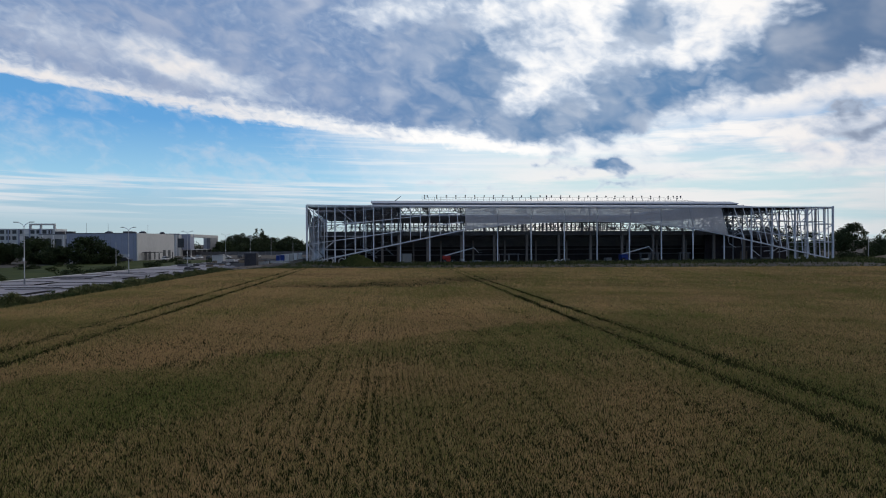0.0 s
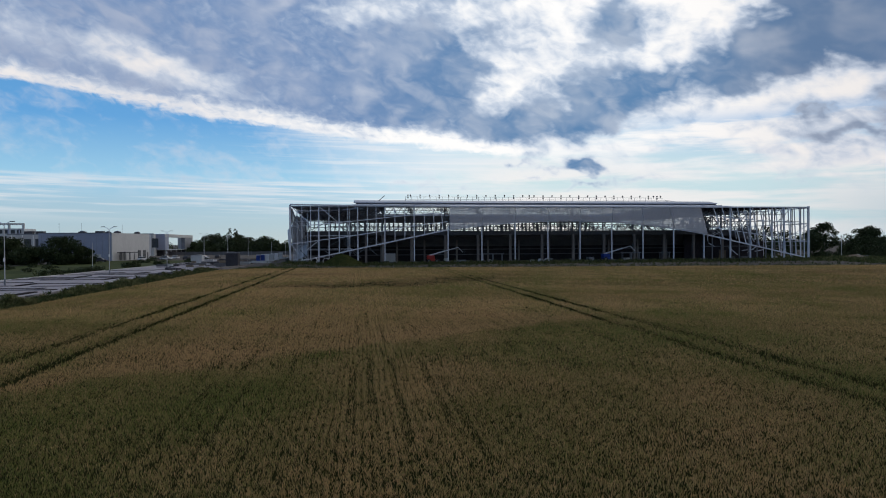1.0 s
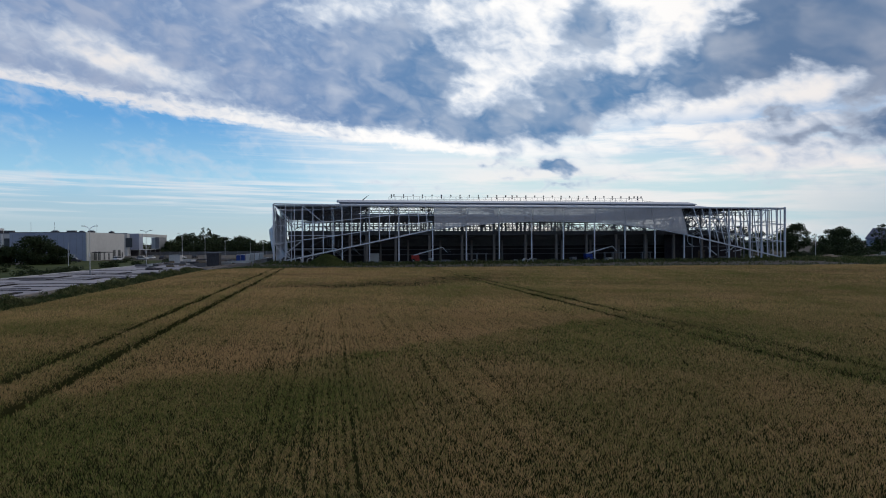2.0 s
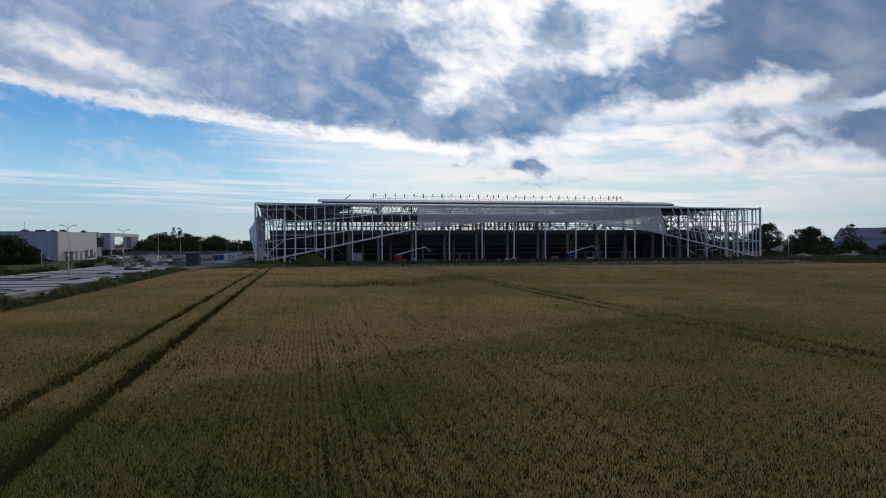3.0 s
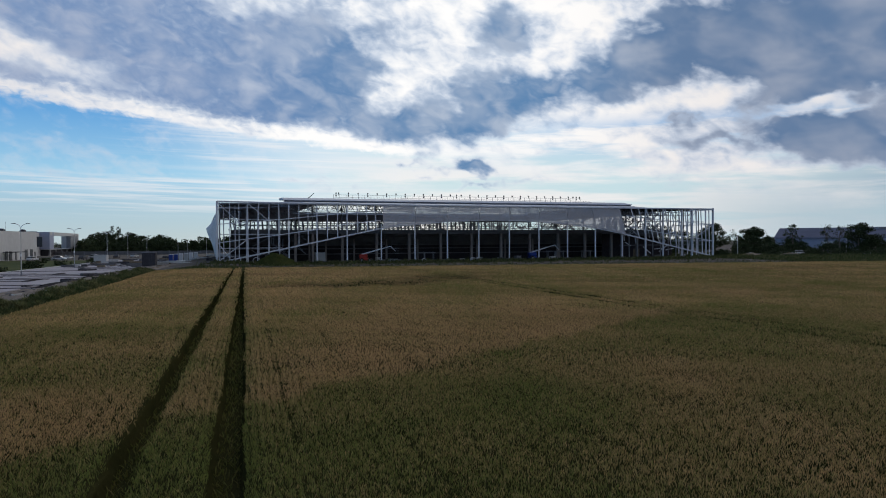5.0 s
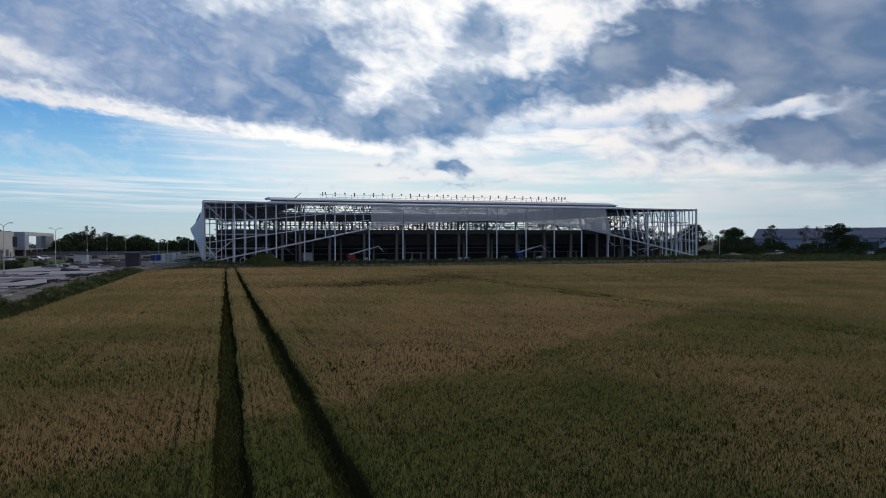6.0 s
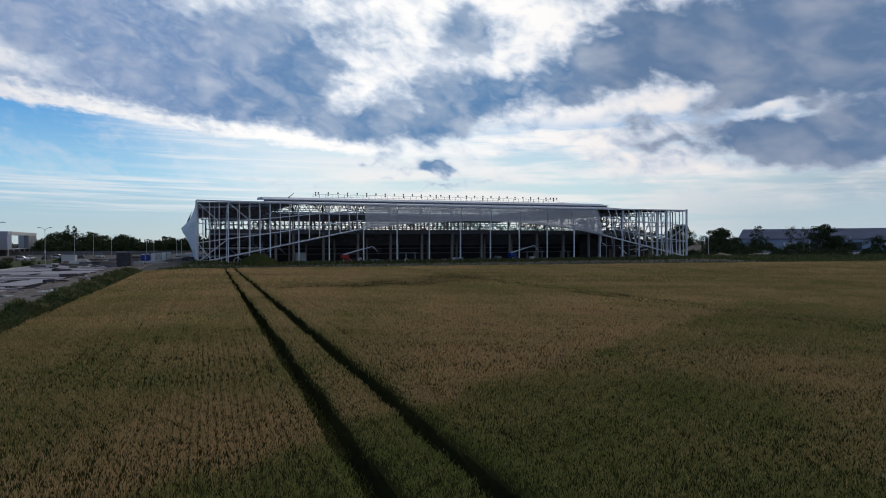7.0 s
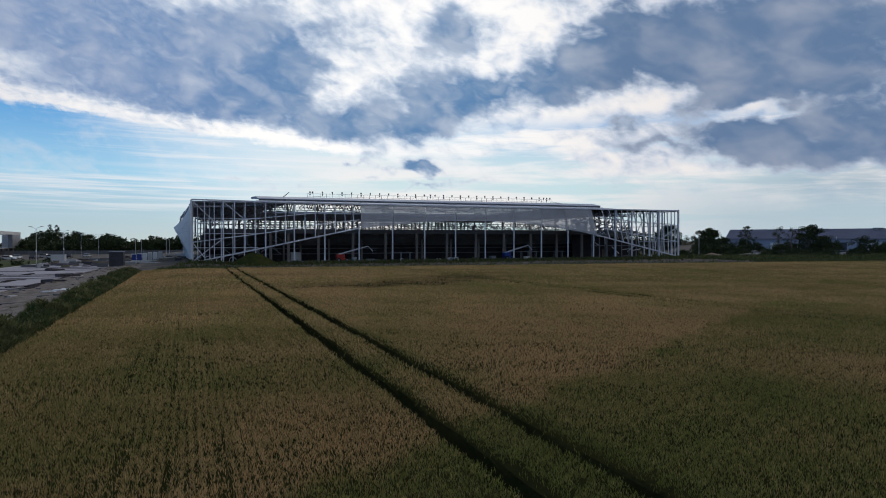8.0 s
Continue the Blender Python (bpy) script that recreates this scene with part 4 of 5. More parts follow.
def mound(name, label, x, y, rx, ry, h, material, seed):
    bm = bmesh.new()
    bmesh.ops.create_grid(bm, x_segments=40, y_segments=40, size=1.0)
    rng = random.Random(seed)
    off = Vector((rng.uniform(0, 50), rng.uniform(0, 50), 0))
    for v in bm.verts:
        r = min(1.0, math.hypot(v.co.x, v.co.y))
        n = noise.fractal(Vector((v.co.x * 2, v.co.y * 2, 0)) + off, 0.8, 2.1, 5)
        v.co = Vector((v.co.x * rx, v.co.y * ry, h * (0.5 + 0.5 * math.cos(math.pi * r)) * (1 + 0.25 * n) + 0.06 * n - 0.06))
    ob = part(name, bm, material, None)
    ob.data.shade_smooth()
    ob.matrix_world = standing(x, y)
    return tagged(ob, label, "earth mound")


mound("earth_mound", "overgrown dark green earth mound in front of the frame", -25.5, 148, 6.5, 4, 2.6, MOSSY, 1)
mound("spoil_heap", "low grey heap of spoil and gravel", -63, 196, 5, 3, 1.0, YARD, 2)
mound("spoil_heap", "low grey heap of spoil and gravel", -46, 186, 4, 3, 0.8, YARD, 3)
mound("spoil_heap", "low brownish heap of soil at the site's edge", 112, 186, 6, 3, 1.1, SOIL, 4)
mound("spoil_heap", "low brownish heap of soil at the site's edge", 128, 190, 7, 3, 0.9, SOIL, 5)

for k, (u, v, r) in enumerate(((3.2, -3.0, 0.75), (5.6, -3.2, 0.75), (8.3, -2.8, 0.8), (10.6, -2.6, 0.7), (60, -3, 0.5), (61.5, -3, 0.5), (47.5, -2.5, 0.45))):
    ring = thing("concrete_pipe", "pale concrete pipe ring lying by the steel frame", "pipe", at_stand(u, v, 8 * math.sin(k * 5)), "pipes by the frame")
    bm = bmesh.new()
    for i in range(16):
        a0, a1 = 2 * math.pi * i / 16, 2 * math.pi * (i + 1) / 16
        q = [bm.verts.new((rr * math.cos(a), y, r + rr * math.sin(a))) for rr in (r, r * 0.84) for y in (-0.6, 0.6) for a in (a0, a1)]
        for f in ((0, 1, 3, 2), (4, 6, 7, 5), (0, 4, 5, 1), (2, 3, 7, 6)):
            bm.faces.new([q[j] for j in f])
    bmesh.ops.remove_doubles(bm, verts=bm.verts, dist=0.001)
    bmesh.ops.recalc_face_normals(bm, faces=bm.faces)
    part("ring", bm, WALL_GREY, ring)


def wheels(parent, spots, r, w):
    for x, y in spots:
        tyre = part("wheel", rod(bmesh.new(), (x, y - w / 2, r), (x, y + w / 2, r), r, sides=14), BLACK, parent)
        part("rim", rod(bmesh.new(), (x, y - w / 2 - 0.02, r), (x, y + w / 2 + 0.02, r), r * 0.5, sides=10), STEEL_DARK, tyre)


def boom_lift(m, paint, label, reach=1.0):
    lift = thing("boom_lift", label, "boom lift", m)
    part("chassis", box(bmesh.new(), -1.3, -1.0, 0.45, 1.3, 1.0, 0.95, 0.08), paint, lift)
    part("turret", box(bmesh.new(), -1.5, -0.8, 0.95, 0.5, 0.8, 1.9, 0.15), paint, lift)
    wheels(lift, [(x, y) for x in (-0.95, 0.95) for y in (-1.0, 1.0)], 0.5, 0.35)
    bm = beam(bmesh.new(), (-0.9, 0, 1.9), (4.2 * reach, 0, 3.3), 0.28)
    beam(bm, (1.5, 0, 2.55), (6.3 * reach, 0, 3.85), 0.2)
    part("boom", bm, STEEL, lift)
    part("jib", beam(bmesh.new(), (6.3 * reach, 0, 3.85), (7.5 * reach, 0, 2.6), 0.15), STEEL, lift)
    bm = bmesh.new()
    x0 = 7.4 * reach
    for z in (2.1, 2.7, 3.2):
        for p, q in (((x0, -0.6), (x0 + 0.9, -0.6)), ((x0, 0.6), (x0 + 0.9, 0.6)), ((x0, -0.6), (x0, 0.6)), ((x0 + 0.9, -0.6), (x0 + 0.9, 0.6))):
            beam(bm, (*p, z), (*q, z), 0.05)
    box(bm, x0, -0.6, 2.03, x0 + 0.9, 0.6, 2.1)
    part("platform", bm, STEEL_DARK, lift)
    return lift


boom_lift(at_stand(34.2, 3.2, -6), RED, "red boom lift with a pale raised arm under the frame")
boom_lift(at_stand(80.5, 5.0, 4), BLUE, "dark blue boom lift with a low arm under the terrace", 1.05)


def work_platform(m):
    t = thing("trestle", "grey steel trestle table standing under the terrace", "trestle", m, "trestles under the terrace")
    part("deck", box(bmesh.new(), -1.6, -0.5, 2.1, 1.6, 0.5, 2.25), STEEL_DARK, t)
    for x in (-1.2, 1.2):
        part("leg", beam(bmesh.new(), (x, -0.35, 0), (x, -0.35, 2.1), 0.12), STEEL_DARK, t)
        part("leg", beam(bmesh.new(), (x, 0.35, 0), (x, 0.35, 2.1), 0.12), STEEL_DARK, t)
    return t


for u, v in ((48.6, 5.0), (51.2, 5.4), (86.0, 5.2), (88.4, 5.6), (96.5, 5.0)):
    work_platform(at_stand(u, v, 3 * math.sin(u)))


def cabin(name, label, m, lx, ly, h, material, category="cabin", group=""):
    c = thing(name, label, category, m, group)
    part("body", box(bmesh.new(), -lx / 2, -ly / 2, 0.12, lx / 2, ly / 2, h - 0.08, 0.03), material, c)
    bm = box(bmesh.new(), -lx / 2 - 0.05, -ly / 2 - 0.05, h - 0.08, lx / 2 + 0.05, ly / 2 + 0.05, h)
    part("roof", bm, STEEL_DARK, c)
    part("base_frame", box(bmesh.new(), -lx / 2 - 0.02, -ly / 2 - 0.02, 0, lx / 2 + 0.02, ly / 2 + 0.02, 0.12), DARK, c)
    n = max(2, int(lx / 0.6))
    for k in range(n):
        x = -lx / 2 + lx * (k + 0.5) / n
        part("rib", box(bmesh.new(), x - 0.05, -ly / 2 - 0.04, 0.15, x + 0.05, -ly / 2 - 0.002, h - 0.1), material, c)
    return c


cabin("site_container", "dark corrugated site container on the lot's edge", standing(-56.6, 169.5, 5), 3.0, 2.6, 3.4, DARK, "container")
cabin("utility_kiosk", "pale grey concrete kiosk beside the parking lot", standing(-80.3, 208.5, 5), 3.4, 2.6, 2.4, WALL_GREY, "kiosk")
cabin("site_cabin", "pale grey site cabin under the terrace", at_stand(24.4, 11.5), 2.4, 2.2, 2.4, WALL_GREY)
cabin("site_cabin", "tan site cabin inside the open bays", at_stand(117.5, 13.0), 2.2, 2.0, 2.5, SOIL)
for k in range(6):
    x = -60.0 + 1.35 * k
    mat, col = ((BLUE, "blue") if k in (0, 1) else (WHITE, "white") if k % 2 == 0 else (WALL_GREY, "grey"))
    toilet = thing("portable_toilet", col + " plastic portable toilet in a row on the site", "portable toilet", standing(x, 204.5 + 0.16 * k, 6), "row of portable toilets")
    part("booth", box(bmesh.new(), -0.55, -0.55, 0.1, 0.55, 0.55, 2.05, 0.04), mat, toilet)
    part("roof", prism(bmesh.new(), [(-0.58, -0.58, 2.05), (0.58, -0.58, 2.05), (0.5, -0.58, 2.22), (-0.5, -0.58, 2.22)], (0, 1.16, 0)), WHITE, toilet)
    part("door", box(bmesh.new(), -0.36, -0.585, 0.2, 0.36, -0.55, 1.95), mat, toilet)


def stack(m, lx, ly, layers, material, label, name="board_stack"):
    s = thing(name, label, "material stack", m)
    for k in range(layers):
        part("layer", box(bmesh.new(), -lx / 2 + 0.03 * (k % 2), -ly / 2, 0.16 * k + 0.02 * k, lx / 2 + 0.03 * (k % 2), ly / 2, 0.16 * (k + 1) + 0.02 * k), material, s)
    return s


rng = random.Random(11)
for k in range(46):
    y = rng.uniform(172, 262)
    x = rng.uniform(-70, -38) - 0.08 * (y - 170)
    stack(standing(x, y, rng.uniform(-25, 25)), rng.uniform(1.5, 5.5), rng.uniform(0.9, 1.6), rng.randint(1, 5), rng.choice((WALL_GREY, WALL_GREY, CONCRETE, SOIL, DARK)), "low stack of building boards and slabs on the yard")
for k in range(22):
    u = rng.uniform(12, 132)
    stack(at_stand(u, rng.uniform(2, 7), rng.uniform(-20, 20)), rng.uniform(0.8, 2.4), rng.uniform(0.6, 1.2), rng.randint(1, 6), rng.choice((WALL_GREY, CONCRETE, CONCRETE, DARK, STEEL_DARK)), "stack of building material under the terrace")
for k in range(16):
    stack(standing(rng.uniform(104, 165), rng.uniform(183, 200), rng.uniform(-30, 30)), rng.uniform(1.0, 4.0), rng.uniform(0.8, 1.5), rng.randint(1, 6), rng.choice((WALL_GREY, CONCRETE, WHITE, SOIL)), "stack of pale building material on bare ground")


# ---- the parking lot ----
def lot_near(y):
    return -43.0 - 0.09 * y


def lot_far(y):
    return -64.5 - 0.083 * y


def strip(name, label, sides, ys, z, thick, material):
    bm = bmesh.new()
    rows = [[bm.verts.new((x, y, zz)) for x, zz in ((sides[0](y), z - thick), (sides[0](y), z), (sides[1](y), z), (sides[1](y), z - thick))] for y in ys]
    for a, b in zip(rows, rows[1:]):
        for k in range(4):
            bm.faces.new((a[k], a[(k + 1) % 4], b[(k + 1) % 4], b[k]))
    bm.faces.new(rows[0]), bm.faces.new(rows[-1][::-1])
    bmesh.ops.recalc_face_normals(bm, faces=bm.faces)
    ob = part(name, bm, material, None)
    return tagged(ob, label, name.replace("_", " "), kind="structure")


strip("parking_lot", "pale concrete parking lot with dark planting beds", (lambda y: lot_far(y), lambda y: lot_near(y)), np.linspace(35, 238, 30), -1.13, 0.3, PAVING)
strip("kerb", "pale concrete kerb along the parking lot", (lambda y: lot_far(y) - 0.25, lambda y: lot_far(y)), np.linspace(35, 238, 30), -1.0, 0.4, WALL_GREY)
strip("lawn", "rough mown grass beyond the parking lot", (lambda y: lot_far(y) - 40, lambda y: lot_far(y) - 0.25), np.linspace(20, 236, 20), -1.12, 0.3, LAWN)
rng = random.Random(21)
for k in range(22):
    y0 = 60 + 8.0 * k
    w = lot_near(y0) - lot_far(y0)
    for frac, length in ((0.15, 13.0), (0.48, 14.0), (0.80, 11.0)):
        if rng.random() < 0.38:
            continue
        xc, yc = lot_far(y0) + w * (frac + rng.uniform(-0.06, 0.06)), y0 + rng.uniform(-2.5, 2.5)
        bed = thing("planting_bed", "bare dark planting bed set in the paving", "planting bed", pose(xc, yc, -1.13, 0, 0, 6 + rng.uniform(-3, 3)), "beds in the parking lot")
        L, W = length * rng.uniform(0.6, 1.2), rng.uniform(0.5, 1.0)
        part("soil", box(bmesh.new(), -L / 2, -W / 2, -0.1, L / 2, W / 2, 0.08, 0.03), BED, bed)
        if rng.random() < 0.5:
            part("soil", box(bmesh.new(), L / 2 - 0.9, W / 2 + 0.1, -0.1, L / 2, W / 2 + 5.0, 0.12, 0.05), BED, bed)
        for side in (-1, 1):
            part("kerb_stone", box(bmesh.new(), -L / 2, side * (W / 2 + 0.08) - 0.06, -0.1, L / 2 - 1.0, side * (W / 2 + 0.08) + 0.06, 0.05), PAVING, bed)
for x, y, s in ((-51.3, 107.3, 1.0), (-53.8, 124.5, 1.1), (-63.5, 149.0, 1.0), (-52.5, 96.0, 0.5), (-48.5, 86.5, 0.35)):
    heap = thing("asphalt_pile", "small dark heap of torn-out material on the paving", "rubble heap", pose(x, y, -1.13 if x < lot_near(y) else float(ground_z(x, y)), 0, 0, rng.uniform(0, 90)))
    for i in range(14):
        d = 0.5 * s
        px, py, pz = rng.gauss(0, 0.7 * s), rng.gauss(0, 0.35 * s), rng.uniform(0.2, 0.55) * s
        part("chunk", box(bmesh.new(), px - d, py - 0.6 * d, 0, px + d, py + 0.6 * d, pz, 0.04), DARK, heap)
for x, y in ((-43.4, 84.6), (-42.9, 85.6), (-44.3, 83.6)):
    stack(standing(x, y, 20 + 9 * x), 1.6, 0.7, 1, WHITE, "white board lying on the bare soil")


def soil_strip():
    ys = np.arange(18, 172, 0.8)
    bm_v, n = [], 26
    rng = np.random.default_rng(17)
    for y in ys:
        x0, x1 = lot_near(y) + 0.3, -(26.35 + 0.127 * y) - 2.2
        xs = np.linspace(x0, x1, n)
        rut = 0.05 * np.sin(xs * 5.2 + 0.8 * np.sin(y * 0.2)) + 0.03 * np.sin(xs * 11 + y * 0.5) + rng.normal(0, 0.025, n)
        bm_v += [(x, y, z + 0.07 + r) for x, z, r in zip(xs, ground_z(xs, np.full(n, y)), rut)]
    faces = [(i * n + k, i * n + k + 1, (i + 1) * n + k + 1, (i + 1) * n + k) for i in range(len(ys) - 1) for k in range(n - 1)]
    return new("soil_strip", mesh_of("soil_strip", bm_v, faces, SOIL_WET))


tagged(soil_strip(), "rutted bare soil between the verge and the parking lot", "bare soil", kind="structure")
rng = random.Random(33)
for k in range(70):
    y = rng.uniform(45, 168)
    f = rng.random()
    x = (lot_near(y) + 0.5) * f + (-(26.35 + 0.127 * y) - 3.6) * (1 - f)
    pale = rng.random() < 0.1
    stack(standing(x, y, 80 + rng.uniform(-40, 40), -0.03), rng.uniform(0.4, 1.8), rng.uniform(0.12, 0.35), 1, WALL_GREY if pale else rng.choice((SOIL, CONCRETE, DARK)), "loose board lying on rutted soil" if pale else "clod-like dark plank lying on rutted soil", "loose_board")
for k in range(60):
    y = rng.uniform(165, 236)
    x = lot_far(y) + rng.random() * (lot_near(y) - lot_far(y))
    stack(pose(x, y, -1.13, 0, 0, rng.uniform(-20, 20)), rng.uniform(1.0, 4.5), rng.uniform(0.4, 1.1), rng.randint(1, 4), rng.choice((WALL_GREY, CONCRETE, DARK, DARK, SOIL)), "pile of kerb stones and slabs on the unfinished lot", "slab_pile")


# ---- street lamps ----
def street_lamp(m, h=9.1, arms=2):
    lamp = thing("street_lamp", "slim grey street lamp with two curved arms", "street lamp", m, "street lamps of the parking lot")
    part("base", rod(bmesh.new(), (0, 0, 0), (0, 0, 0.9), 0.13, 0.12), STEEL_DARK, lamp)
    part("pole", rod(bmesh.new(), (0, 0, 0.9), (0, 0, h - 0.6), 0.08, 0.05), WALL_GREY, lamp)
    for s in (-1, 1)[:arms]:
        bm = bmesh.new()
        pts = [(0, 0, h - 0.7), (s * 0.2, 0, h - 0.35), (s * 0.55, 0, h - 0.12), (s * 0.9, 0, h)]
        for a, b in zip(pts, pts[1:]):
            rod(bm, a, b, 0.045)
        arm = part("arm", bm, STEEL, lamp)
        part("lamp_head", box(bmesh.new(), min(s * 0.8, s * 1.45), -0.14, h - 0.04, max(s * 0.8, s * 1.45), 0.14, h + 0.08, 0.03), STEEL_DARK, arm)
    part("sign_box", box(bmesh.new(), -0.12, -0.2, 3.4, 0.12, -0.06, 3.9), WHITE, lamp)
    return lamp


first_lamp = street_lamp(pose(-65.0, 94.5, -1.13, 0, 0, 6))
for x, y in ((-66.2, 126.3), (-72.8, 168.0), (-82.0, 219.0), (-91.0, 270.0), (-97.0, 318.0)):
    copy_thing(first_lamp, pose(x, y, -1.13 if y < 230 else -1.25, 0, 0, 6))
for x, y in ((-96, 176), (-71, 262), (-60, 258), (-45, 262), (-82, 330), (-70, 330), (114, 196), (163, 208), (186, 214)):
    pole = thing("light_pole", "thin pale pole without arms", "pole", standing(x, y), "thin poles")
    part("shaft", rod(bmesh.new(), (0, 0, 0), (0, 0, 6.5), 0.1, 0.06), WALL_GREY, pole)


# ---- trees ----
def leaf_cloud(name, centres, radii, per, size, rng, material=None, squash=0.75):
    """Many small leaf quads gathered in clumps."""
    c, r = np.repeat(centres, per, 0), np.repeat(radii, per)
    n = len(c)
    d = rng.normal(0, 1, (n, 3))
    d /= np.linalg.norm(d, axis=1)[:, None]
    p = c + d * (r * rng.uniform(0.25, 1.0, n) ** 0.5)[:, None] * np.array((1, 1, squash))
    a, b = rng.normal(0, 1, (n, 3)), rng.normal(0, 1, (n, 3))
    a /= np.linalg.norm(a, axis=1)[:, None]
    b -= a * (a * b).sum(1)[:, None]
    b /= np.linalg.norm(b, axis=1)[:, None]
    s = size * rng.uniform(0.6, 1.3, n)[:, None]
    v = np.stack([p - a * s, p + b * s * 0.6, p + a * s, p - b * s * 0.6], 1).reshape(-1, 3)
    tint = np.clip(np.repeat(rng.uniform(0, 0.8, len(centres)), per) + rng.normal(0, 0.15, n), 0, 1)
    return blade_mesh(name, [(v, np.repeat(tint, 4), np.repeat(rng.uniform(0.2, 0.8, n), 4))], material or LEAF, 4)


def tree(label, x, y, h, width, seed, stem=0.25, clumps=60, dense=1.0, bare=0, slim=1.0, category="tree", name="tree"):
    rng = np.random.default_rng(seed)
    t = thing(name, label, category, standing(x, y, 0, 0.05))
    bm = bmesh.new()
    top = h * (0.75 if not bare else 0.9)
    pts = [Vector((rng.normal(0, 0.12) * k * 0.5, rng.normal(0, 0.12) * k * 0.5, top * k / 5)) for k in range(6)]
    r = 0.028 * h
    for k in range(5):
        rod(bm, pts[k], pts[k + 1], r * (1 - k / 5.5), r * (1 - (k + 1) / 5.5), 7)
    tips = []
    for k in range(9 + bare):
        a = rng.uniform(0, 2 * math.pi)
        z0 = h * rng.uniform(stem, 0.7)
        q0 = pts[min(4, int(z0 / top * 5))].lerp(pts[min(5, int(z0 / top * 5) + 1)], 0.5)
        reach = width * 0.42 * rng.uniform(0.6, 1.0)
        q1 = q0 + Vector((math.cos(a) * reach, math.sin(a) * reach, h * rng.uniform(0.1, 0.25)))
        rod(bm, q0, q1, r * 0.35, r * 0.1, 5)
        if bare:
            for j in range(3):
                rod(bm, q0.lerp(q1, 0.5 + 0.2 * j), q1 + Vector((rng.normal(0, 0.7), rng.normal(0, 0.7), rng.uniform(0.2, 1.4))), r * 0.12, r * 0.04, 4)
        tips.append(q1)
    part("trunk", bm, BARK, t)
    z = rng.uniform(stem, 1.0, clumps) ** 0.9
    env = np.sin(np.clip((z - stem * 0.7) / (1.05 - stem * 0.7), 0, 1) * math.pi) ** 0.6
    ang, rad = rng.uniform(0, 2 * math.pi, clumps), np.sqrt(rng.uniform(0, 1, clumps))
    wob = 1 + 0.25 * np.sin(3 * ang + seed)
    cen = np.stack([np.cos(ang) * rad * env * width * 0.5 * wob * slim, np.sin(ang) * rad * env * width * 0.5 * wob * slim, z * h * 0.94], -1)
    crown = leaf_cloud("crown", cen, rng.uniform(0.09, 0.17, clumps) * width, int(78 * dense), 0.019 * width + 0.055, rng)
    crown.parent = t
    return t


tree("broad dark oak with a dense rounded crown", 156.4, 250.6, 10.2, 11.5, 1, 0.2, 90)
tree("slim young tree with a loose pale crown", 154.8, 224.8, 11.0, 6.0, 2, 0.15, 50, 0.7)
tree("half-dead tree with bare twigs over a thin crown", 164.7, 219.1, 10.8, 5.5, 3, 0.1, 26, 0.5, 8)
tree("tall dark tree with a ragged crown", 163.6, 203.0, 10.8, 9.5, 4, 0.12, 80)
tree("half-dead tree with bare twigs over a thin crown", 157.5, 204.5, 10.6, 4.5, 14, 0.3, 10, 0.4, 8)
tree("dark broad tree behind the frame's corner", 157.0, 281.0, 12.4, 13.0, 5, 0.12, 80)
tree("dark broad tree behind the frame's corner", 141.0, 262.0, 8.0, 11.0, 6, 0.1, 60)
BUSHES = [
    (92, 248, 9, 9), (100, 252, 8, 9), (108, 244, 10.5, 10), (117, 250, 11, 10), (126, 252, 8.5, 9), (111, 232, 5, 8), (120, 236, 5, 8), (104, 236, 4.5, 8), (131, 219, 6.0, 8),
    (139, 226, 6.5, 9), (147, 228, 6, 8), (160, 232, 5.5, 8), (172, 224, 5, 7), (172, 205, 7.0, 8), (180, 196, 6.6, 8), (188, 190, 6.5, 9), (197, 186, 6.2, 8), (206, 182, 7.0, 9),
    (216, 176, 7.4, 10), (225, 168, 7, 9), (234, 176, 4.6, 10),
]
LOW_BUSHES = [
    (150, 214, 4, 7), (184, 212, 4, 6), (121, 204, 3.5, 7), (128, 208, 3.2, 7), (135, 209, 3.8, 8), (143, 211, 3.2, 7), (158, 210, 3.4, 8), (166, 212, 3.6, 8), (176, 209, 3.4, 8),
    (192, 200, 3.8, 8), (201, 195, 3.6, 8), (211, 190, 4.2, 9), (222, 184, 4.2, 9),
]
for k, (x, y, h, w) in enumerate(BUSHES + LOW_BUSHES):
    tree("dense dark bush beside the far sheds", x, y, h, w, 30 + k, 0.02, 45, 1.0, category="bush", name="bush")
for k, (x, y, h, w) in enumerate(((-115.5, 195, 7.9, 13), (-110, 197, 5.2, 7), (-124, 194, 5.2, 10), (-133, 198, 7.6, 13), (-142, 196, 6.2, 12), (-151, 202, 6, 13), (-160, 205, 6, 13), (-170, 208, 6, 13), (-180, 212, 6, 13))):
    tree("large dark spreading bush by the lawn", x, y, h, w, 60 + k, 0.0, 90, 1.1, category="bush", name="bush")
for k, (x, y, h, w) in enumerate(((-148, 418, 12.5, 15), (-139, 412, 11.0, 13), (-133, 420, 12, 13), (-126, 415, 10, 12), (-118, 425, 10.5, 12), (-156, 430, 12, 13))):
    tree("dark tree beside the open hall", x, y, h, w, 80 + k, 0.05, 60, 1.0)
for k, (x, y) in enumerate(((-268, 815), (-262, 818))):
    tree("tall narrow poplar above the far wood", x, y, 27.0 - k, 9.0, 90 + k, 0.1, 70, 1.0, slim=0.8, category="poplar")


